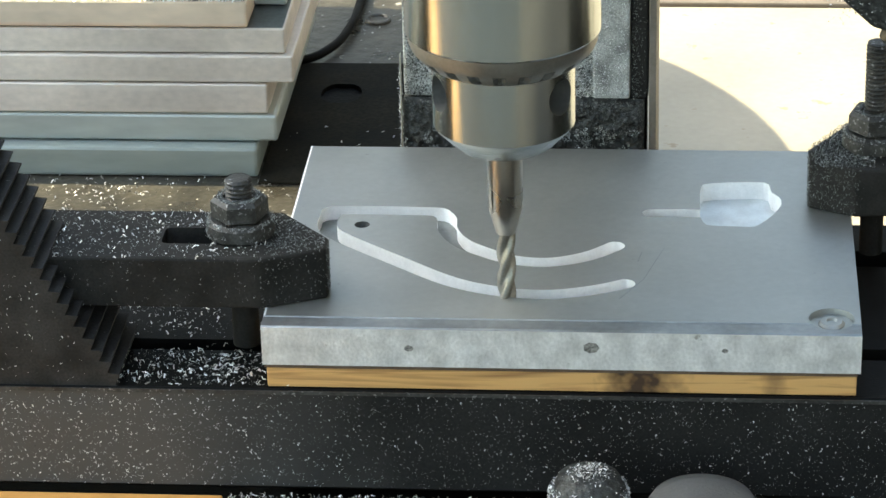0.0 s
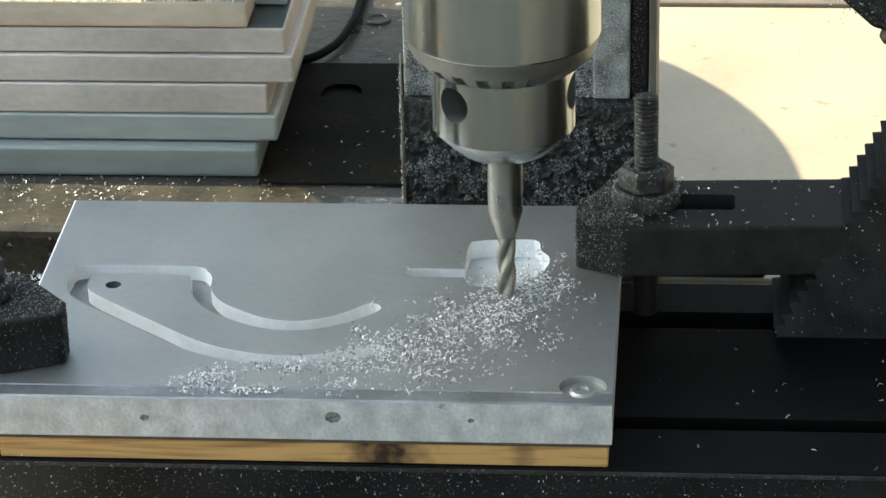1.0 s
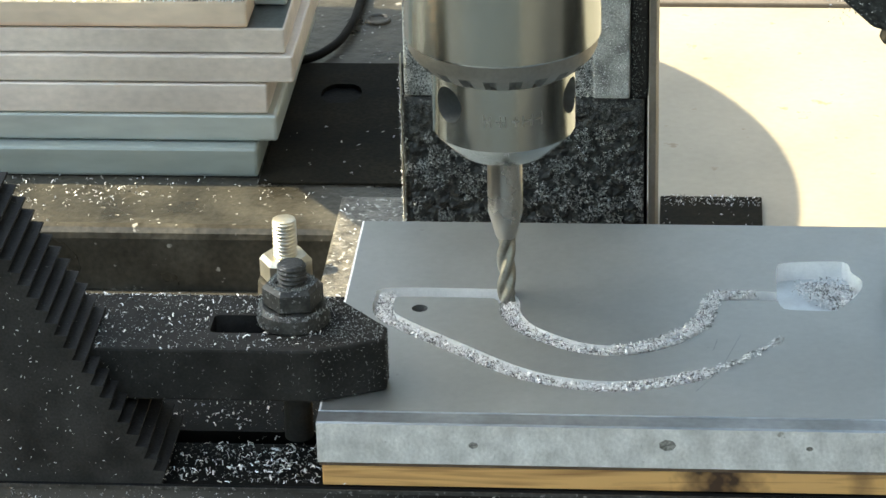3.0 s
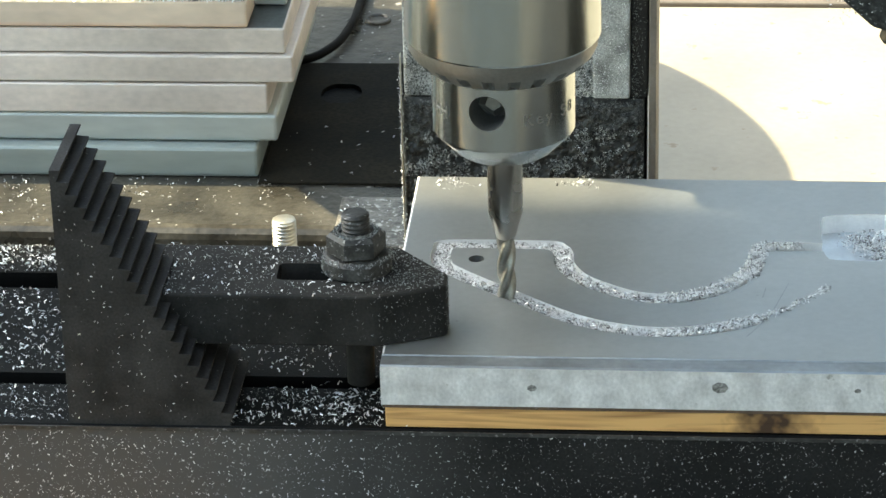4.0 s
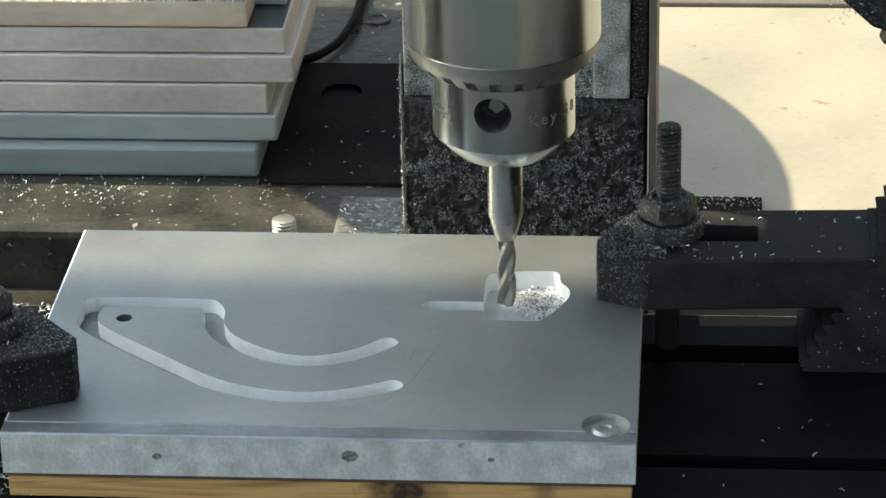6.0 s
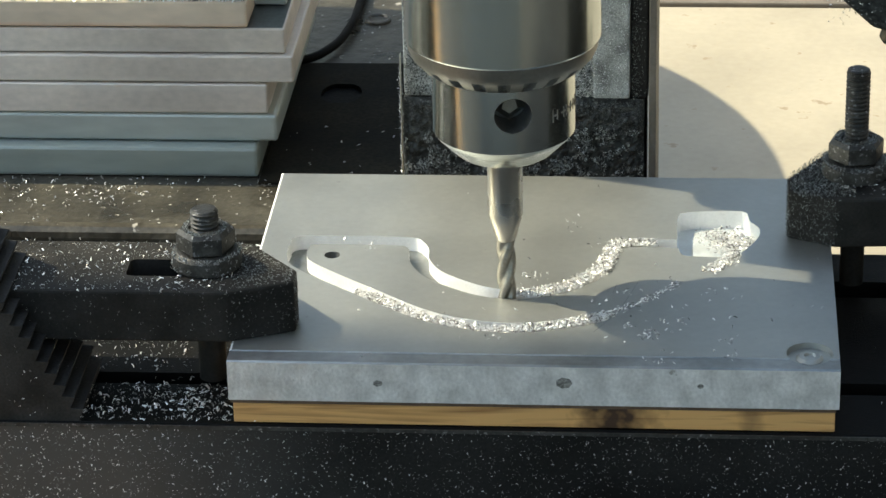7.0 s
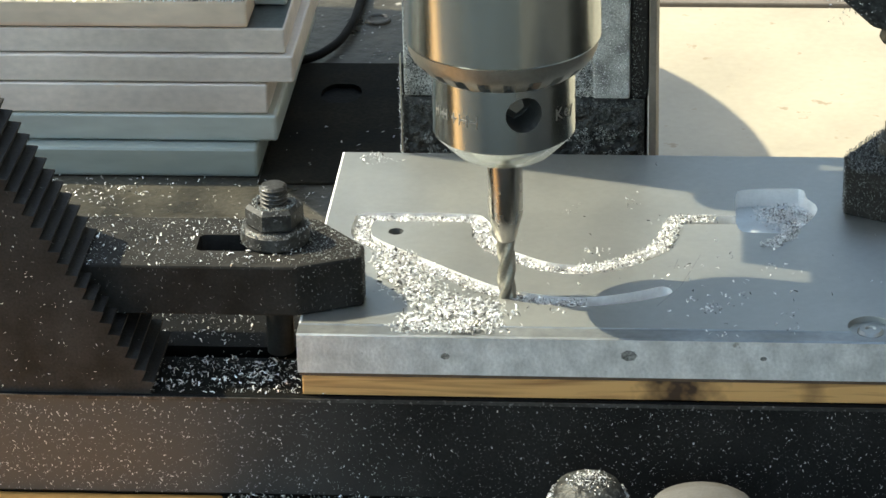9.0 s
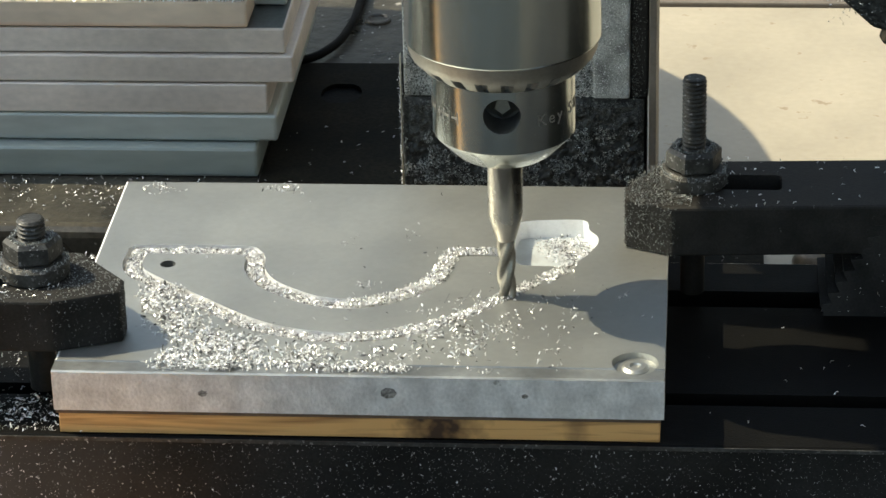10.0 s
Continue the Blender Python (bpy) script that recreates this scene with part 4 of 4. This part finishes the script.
def stock():
    y = 0.2488
    ends = [-0.0358, -0.0290, -0.0318, -0.0225, -0.0250]
    z = FZ
    mats = [M_BAR_TEAL, M_BAR_COOL, M_BAR_WARM, M_BAR_WARM, M_BAR_WARM, M_BAR_WARM]
    hs = [0.0118, 0.0108, 0.0116, 0.0105, 0.0097]
    for k, (x, h) in enumerate(zip(ends, hs)):
        bar = thing("stock_plate", "thick grey aluminium plate in a staggered stack" if k < 2 else "thick warm-grey aluminium plate in a staggered stack", "metal plate", "stacked plates", at=pose(-0.20, y, z, 0, 0, (0.12, -0.15, 0.1, -0.05, 0.2)[k]))
        dy = (-0.0042, 0.0008, -0.0004, 0.0, 0.0006)[k]
        bm = box(-0.15, x + 0.20, dy, 0.115 + dy, 0.0003, h - 0.0003, (0.0012, 0.0012, 0.0007, 0.0007, 0.0007)[k])
        part("slab", dark_top(bm, h - 0.0004) if k == 4 else bm, [mats[k], M_BARTOP], bar)
        z += h
    bar = thing("stock_plate", "tan aluminium bar on top of the stack", "metal plate", "stacked plates", at=pose(-0.20, y, z))
    part("slab", dark_top(box(-0.15, 0.1625, 0, 0.020, 0.0003, 0.0100, 0.0008), 0.0099), [M_BAR_TAN, M_STRIP], bar)
    rng = np.random.default_rng(57)
    q = np.column_stack([0.1620 - np.abs(rng.normal(0, 0.06, 260)), rng.uniform(0.0002, 0.0014, 260), rng.uniform(0.0100, 0.0104, 260)])
    part_stuff("edge_swarf", chip_mesh("edge_swarf", q, (0.0006, 0.0018), 58, 0.85), bar)
    bar = thing("stock_plate", "cool grey aluminium bar on top of the stack", "metal plate", "stacked plates", at=pose(-0.20, y, z))
    part("slab", dark_top(box(-0.15, 0.1735, 0.0215, 0.045, 0.0003, 0.0085, 0.0008), 0.0084), [M_BAR_COOL, M_BARTOP], bar)


# ---- in front of the table: base board, chip heap and grey knob
def front():
    b = thing("base_board", "orange-brown wooden base board under the table", "wood board")
    part("board", box(-0.40, -0.0125, -0.075, -0.003, -0.060, -0.0318, 0.0005), M_PLY, b)
    k = thing("axis_motor", "black rounded motor cap heaped with chips before the table", "motor")
    bm = lathe([(0.0105, -0.0323), (0.0104, -0.0185), (0.0082, -0.0142), (0.004, -0.0126), (0.001, -0.0122)], 40)
    part("cap", bm, M_SWARF, k, smooth=50).matrix_basis = pose(0.0885, -0.02, 0)
    SADDLE.append(k)
    rng = np.random.default_rng(51)
    a, r = rng.uniform(0, 6.28, 1600), np.sqrt(rng.uniform(0, 1, 1600)) * 0.0105
    q = np.column_stack([0.0885 + r * np.cos(a), -0.02 + r * np.sin(a), -0.0120 - (r / 0.0105) ** 2 * 0.0062 + rng.normal(0, 0.0004, 1600)])
    a = rng.uniform(0, 6.28, 1500)
    q = np.vstack([q, np.column_stack([0.0885 + 0.0107 * np.cos(a), -0.02 + 0.0107 * np.sin(a), rng.uniform(-0.032, -0.0180, 1500)])])
    part_stuff("cap_swarf", chip_mesh("cap_swarf", q, (0.0004, 0.0013), 52, 0.5), k)
    g = thing("grey_knob", "smooth grey round knob before the table", "knob")
    part("cap", lathe([(0.0150, -0.0323), (0.0150, -0.0205), (0.0135, -0.0180), (0.008, -0.0160), (0.001, -0.0155)], 48), M_KNOB, g, smooth=50).matrix_basis = pose(0.1185, -0.024, 0)
    SADDLE.append(g)
    led = thing("front_ledge", "dark ledge in front of the table littered with chips", "ledge")
    part("ledge", box(-0.0110, 0.25, -0.110, -0.003, -0.060, -0.0325, 0.001), M_TABLE, led)
    q = rng.uniform((-0.0105, -0.030, -0.0324), (0.085, -0.004, -0.0300), (3000, 3))
    part_stuff("ledge_swarf", chip_mesh("ledge_swarf", q, (0.0003, 0.0014), 53, 0.5), led)


# ---- loose chips that come off the cutter
def along(line, x0, x1, n, spread, seed, z=(0.0, 0.0016)):
    rng = np.random.default_rng(seed)
    n = int(n * 2.9)
    keep = line[(line[:, 0] >= x0) & (line[:, 0] <= x1)]
    p = keep[rng.integers(0, len(keep), n)] + rng.uniform(-spread, spread, (n, 2))
    return np.column_stack([p, TOP + rng.uniform(z[0], z[1], n)])


def cloud(centres, n, seed, z=0.0012):
    rng = np.random.default_rng(seed)
    n = int(n * 2.6)
    c = np.array(centres)
    k = rng.integers(0, len(c), n)
    m = max(6, n // 16)
    kc = rng.integers(0, len(c), m)
    heap = c[kc, :2] + rng.normal(0, 0.85, (m, 2)) * c[kc, 2:4]
    loose = c[k, :2] + rng.normal(0, 0.95, (n, 2)) * c[k, 2:4]
    close = heap[rng.integers(0, m, n)] + rng.normal(0, 0.0015, (n, 2))
    p = np.where(rng.uniform(0, 1, (n, 1)) < 0.6, close, loose)
    p = p[(p[:, 0] > 0.001) & (p[:, 0] < 0.158) & (p[:, 1] > 0.001) & (p[:, 1] < 0.117)]
    n = len(p)
    return np.column_stack([p, TOP + 0.0002 + rng.uniform(0, z, n)])


def keep_top(q):
    """Leave out what would lie inside a clamp's nose."""
    nose = (q[:, 0] < 0.018) & (q[:, 1] > 0.012) & (q[:, 1] < 0.042)
    nose |= (q[:, 0] > 0.146) & (q[:, 1] > 0.071)
    return q[~nose]


def chip_groups():
    """(mesh, times of coming up, time of being blown off or None)"""
    out_l, in_l = smooth_line(OUTER), smooth_line(INNER)
    got = []

    def group(name, q, size, seed, lives):
        me = chip_mesh(name, keep_top(q), size, seed, 0.72)
        for up, off in lives:
            ob = new(name, me)
            tagged(ob, "bright curled aluminium chips lying on the plate", "chips", "milled chips", "stuff")
            got.append((ob, up, off))
    S, T = (0.0004, 0.0012), (0.0006, 0.0017)
    low = (-0.0020, -0.0002)
    group("groove_chips", along(in_l, 0.096, 0.110, 330, 0.0024, 61, (0.0001, 0.0006)), S, 61, [(1.75, 5.75), (6.42, None)])
    group("groove_chips", along(in_l, 0.074, 0.097, 470, 0.0024, 91, (0.0001, 0.0006)), S, 91, [(1.85, 5.75), (6.85, None)])
    group("groove_chips", along(in_l[in_l[:, 1] < 0.068], 0.043, 0.076, 900, 0.0021, 62, low), S, 62, [(1.97, 5.75), (7.15, None)])
    group("groove_chips", along(in_l[in_l[:, 1] > 0.066], 0.010, 0.048, 760, 0.0021, 63, low), S, 63, [(3.2, 5.75), (7.65, None)])
    group("groove_chips", along(out_l, 0.010, 0.030, 620, 0.0021, 64, low), S, 64, [(2.3, 5.75), (7.9, None)])
    group("groove_chips", along(out_l, 0.030, 0.075, 1150, 0.0021, 65, low), S, 65, [(1.9, 5.75), (6.85, None)])
    group("groove_chips", along(out_l, 0.075, 0.100, 400, 0.0020, 66, (-0.0003, 0.0005)), S, 66, [(1.95, 5.75), (6.9, 8.7), (9.3, None)])
    pk = cloud([(0.133, 0.083, 0.003, 0.004), (0.1355, 0.079, 0.002, 0.004), (0.130, 0.086, 0.004, 0.003)], 620, 67)
    pk = pk[(pk[:, 0] > 0.1215) & (pk[:, 0] < 0.1388) & (pk[:, 1] > 0.0685) & (pk[:, 1] < 0.093) & (pk[:, 1] > 0.0685 + (pk[:, 0] - 0.131) * 1.6)]
    pk[:, 2] -= 0.0045
    group("pocket_chips", pk, S, 67, [(1.5, None)])
    group("groove_chips", along(out_l, 0.098, 0.118, 50, 0.0014, 88, (0.0001, 0.0005)), S, 88, [(1.95, 5.75), (6.5, 8.7)])
    group("groove_chips", along(out_l, 0.126, 0.137, 120, 0.0022, 68, (0.0, 0.0006)), S, 68, [(6.2, None)])
    group("groove_chips", along(out_l, 0.094, 0.124, 420, 0.0018, 69, (0.0, 0.0006)), S, 69, [(9.8, None)])
    # first pile, before the groove's far end
    group("chip_pile", cloud([(0.053, 0.007, 0.005, 0.003), (0.058, 0.011, 0.003, 0.002), (0.068, 0.004, 0.007, 0.001), (0.072, 0.0175, 0.006, 0.0015), (0.087, 0.019, 0.006, 0.003), (0.089, 0.008, 0.005, 0.004)], 460, 71, 0.0006), S, 71, [(0.30, 1.13)])
    group("chip_pile", cloud([(0.100, 0.026, 0.007, 0.006), (0.108, 0.030, 0.007, 0.007), (0.108, 0.018, 0.012, 0.009)], 520, 72, 0.0007), S, 72, [(0.62, 1.13)])
    group("chip_pile", cloud([(0.118, 0.042, 0.006, 0.007), (0.127, 0.052, 0.005, 0.008), (0.134, 0.064, 0.005, 0.010), (0.130, 0.048, 0.010, 0.014), (0.140, 0.066, 0.006, 0.008)], 1050, 73), S, 73, [(0.88, 1.13)])
    group("chip_scatter", cloud([(0.112, 0.040, 0.015, 0.020), (0.130, 0.020, 0.016, 0.012), (0.142, 0.055, 0.010, 0.020)], 46, 92, 0.0004), S, 92, [(0.22, 1.13)])
    # second and third pile, beside the clamp
    group("chip_pile", cloud([(0.020, 0.046, 0.003, 0.004), (0.024, 0.038, 0.004, 0.005), (0.030, 0.028, 0.005, 0.006)], 420, 74), T, 74, [(4.15, 5.75)])
    group("chip_pile", cloud([(0.034, 0.020, 0.006, 0.006), (0.045, 0.016, 0.006, 0.005), (0.030, 0.008, 0.010, 0.004)], 480, 75), T, 75, [(4.45, 5.75)])
    group("chip_pile", cloud([(0.060, 0.013, 0.007, 0.004), (0.072, 0.011, 0.006, 0.004), (0.060, 0.005, 0.016, 0.003)], 315, 76), T, 76, [(4.85, 5.75)])
    group("chip_pile", cloud([(0.0215, 0.043, 0.003, 0.004), (0.025, 0.034, 0.004, 0.004), (0.0305, 0.026, 0.004, 0.005), (0.031, 0.006, 0.003, 0.002)], 465, 81, 0.0008), T, 81, [(8.62, None)])
    group("chip_pile", cloud([(0.043, 0.017, 0.005, 0.004), (0.048, 0.010, 0.005, 0.004), (0.043, 0.0035, 0.007, 0.0015), (0.038, 0.014, 0.003, 0.004)], 480, 82, 0.0008), T, 82, [(8.95, None)])
    group("chip_pile", cloud([(0.067, 0.011, 0.004, 0.003), (0.073, 0.0030, 0.006, 0.001), (0.087, 0.0032, 0.005, 0.001), (0.062, 0.005, 0.006, 0.002)], 270, 83, 0.0006), T, 83, [(9.3, None)])
    group("chip_scatter", cloud([(0.103, 0.024, 0.006, 0.004), (0.092, 0.010, 0.012, 0.006)], 70, 84, 0.0005), T, 84, [(9.6, None)])
    group("chip_scatter", cloud([(0.080, 0.050, 0.04, 0.03), (0.11, 0.025, 0.02, 0.015)], 100, 77, 0.0004), (0.0003, 0.0012), 77, [(6.4, None)])
    group("chip_scatter", cloud([(0.030, 0.1150, 0.003, 0.001), (0.0465, 0.1150, 0.008, 0.0012), (0.0375, 0.106, 0.006, 0.003), (0.0115, 0.083, 0.003, 0.004), (0.030, 0.105, 0.014, 0.007)], 300, 79, 0.0007), S, 79, [(7.7, 8.2)])
    group("chip_scatter", cloud([(0.0445, 0.1134, 0.004, 0.001), (0.012, 0.112, 0.003, 0.002)], 40, 80), S, 80, [(3.4, 5.75), (8.7, None)])
    group("chip_scatter", cloud([(0.105, 0.022, 0.015, 0.008), (0.125, 0.035, 0.015, 0.012)], 110, 78), (0.0003, 0.0013), 78, [(9.75, None)])
    return got


# ---- unseen canvas sheet added overhead to block the sun, drawn back slowly
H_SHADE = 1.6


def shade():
    s = thing("sun_blocker", "unseen grey sheet on a post, added to block the sun", "sun shade")
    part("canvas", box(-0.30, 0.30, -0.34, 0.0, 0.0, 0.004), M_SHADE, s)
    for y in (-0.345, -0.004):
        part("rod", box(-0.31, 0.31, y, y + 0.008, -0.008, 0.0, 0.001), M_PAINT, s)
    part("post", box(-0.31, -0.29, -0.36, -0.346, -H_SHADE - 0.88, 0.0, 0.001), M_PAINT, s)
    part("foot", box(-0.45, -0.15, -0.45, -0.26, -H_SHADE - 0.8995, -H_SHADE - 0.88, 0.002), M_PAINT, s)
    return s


room()
machine()
ARC_BLOCKER = headstock()
CHUCK = chuck()
table()
plate()
clamps()
stock()
front()
CHIPS = chip_groups()
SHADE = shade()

# ---------------------------------------------------------------- what moves
# where the cutter stands on the plate, time by time (metres in the plate's plane)
TOOL = [
    (0.0, 64.9, 20.3), (0.5, 105.0, 33.4), (1.0, 129.7, 60.8), (1.2, 131.2, 74.9), (1.35, 123.0, 74.5), (1.5, 115.2, 71.5), (2.0, 96.2, 52.3), (2.5, 64.8, 40.4), (2.7, 52.7, 47.8),
    (2.85, 45.8, 61.0), (2.98, 45.0, 71.5), (3.1, 38.5, 73.0), (3.3, 23.5, 72.8), (3.45, 13.0, 71.5), (3.6, 11.3, 62.0), (3.8, 19.5, 50.6), (4.0, 30.8, 41.5), (4.5, 60.7, 21.5), (5.0, 93.1, 24.7), (5.2, 105.5, 34.3),
    (5.45, 120.5, 51.0), (5.65, 131.0, 63.5), (5.8, 134.0, 76.0), (5.95, 127.0, 82.0), (6.1, 118.0, 77.0), (6.3, 103.8, 72.6), (6.5, 99.1, 59.5), (7.0, 71.3, 40.3), (7.5, 45.6, 62.6), (7.65, 44.5, 72.0), (8.0, 17.7, 72.9), (8.1, 11.8, 69.5),
    (8.25, 13.0, 58.0), (8.5, 26.1, 46.7), (9.0, 54.8, 24.5), (9.5, 89.4, 24.1), (10.0, 116.6, 47.4),
]
# turn of the chuck: where its key hole stands, in degrees from straight towards the viewer
SPIN = [(0.0, 52, 1), (0.1, 38), (0.2, 12), (0.3, 20), (0.4, -2), (0.5, -146, 1), (0.6, -13), (0.7, -53), (0.8, 14), (0.9, -8), (1.0, -46), (1.1, 36), (1.2, -2), (1.3, -67), (1.4, -13), (1.5, -15), (1.6, -75), (1.7, -19),
        (1.8, 1), (2.0, 159, 1), (2.2, -73), (2.4, -25), (2.5, -173, 1), (2.6, -10), (2.7, 36), (3.2, 70), (3.8, 16), (4.0, -135, 1), (4.3, -59), (4.5, 85, 1), (4.6, -31), (4.9, -68, 1), (5.0, -126, 1), (5.2, -19), (5.7, 10), (6.3, -31), (6.5, -65, 1),
        (6.6, -47), (6.9, -23), (7.0, 6), (7.2, 38), (7.5, 144, 1), (7.6, -92, 1), (7.8, -10), (8.0, -106, 1), (8.1, -27), (8.4, -42), (8.5, -126, 1), (8.8, -31), (9.0, 15), (9.2, 12), (9.5, 179, 1), (9.6, -79, 1), (10.0, -123, 1)]
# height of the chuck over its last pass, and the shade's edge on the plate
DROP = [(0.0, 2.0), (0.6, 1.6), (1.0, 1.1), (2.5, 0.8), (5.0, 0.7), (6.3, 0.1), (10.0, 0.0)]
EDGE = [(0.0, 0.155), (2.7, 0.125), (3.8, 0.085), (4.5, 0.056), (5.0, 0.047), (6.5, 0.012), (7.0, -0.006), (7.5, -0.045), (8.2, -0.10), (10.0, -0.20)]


def offset(t):
    """How far the table has moved at t."""
    ts = [r[0] for r in TOOL]
    return Vector((AXIS.x - np.interp(t, ts, [r[1] for r in TOOL]) / 1000, AXIS.y - np.interp(t, ts, [r[2] for r in TOOL]) / 1000, 0))


def motions():
    for ob in SADDLE:
        walk(ob, [(t, Matrix.Translation((0, offset(t).y, 0))) for t, _, _ in TOOL])
    for ob, local in CARRIED:
        walk(ob, [(t, Matrix.Translation(offset(t) + local)) for t, _, _ in TOOL])
    for ob, up, off in CHIPS:
        rows = []
        times = sorted({r[0] for r in TOOL} | {up - 0.12, up} | ({off, off + 0.10, off + 0.2} if off else set()))
        for t in times:
            d = Vector((0, 0, -0.0088)) if t < up - 0.01 else Vector((0, 0, 0))
            if off and t >= off + 0.15:
                rows.append((t, pose(0.55, -0.42, -0.105)))
            elif off and t >= off + 0.05:
                rows.append((t, pose(0.38, -0.26, 0.03)))
            else:
                rows.append((t, Matrix.Translation(offset(t) + d)))
        walk(ob, rows)
    rows, last = [], None
    for t, a, *side in SPIN:
        if last is not None:
            whole = 360 if side else 120
            a += whole * round((last[1] - a) / whole)
            steps = 1 + int(abs(a - last[1]) // 75)
        else:
            steps = 1
        for k in range(1, steps + 1):
            u = k / steps
            tt, aa = (t, a) if last is None else (last[0] + (t - last[0]) * u, last[1] + (a - last[1]) * u)
            z = np.interp(tt, [d[0] for d in DROP], [d[1] for d in DROP]) / 1000
            rows.append((tt, pose(AXIS.x, AXIS.y, z, 0, 0, aa + 5)))
        last = (t, a)
    walk(CHUCK, rows)
    # the added sheet drifts so that its shadow moves as the sun's would
    walk(ARC_BLOCKER, [(t, pose(-0.00088 * t, 0, 0)) for t in (0.0, 2.5, 5.0, 7.5, 10.0)])
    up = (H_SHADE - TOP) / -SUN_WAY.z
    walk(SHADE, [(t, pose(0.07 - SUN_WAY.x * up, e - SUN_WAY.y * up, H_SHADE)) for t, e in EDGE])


motions()
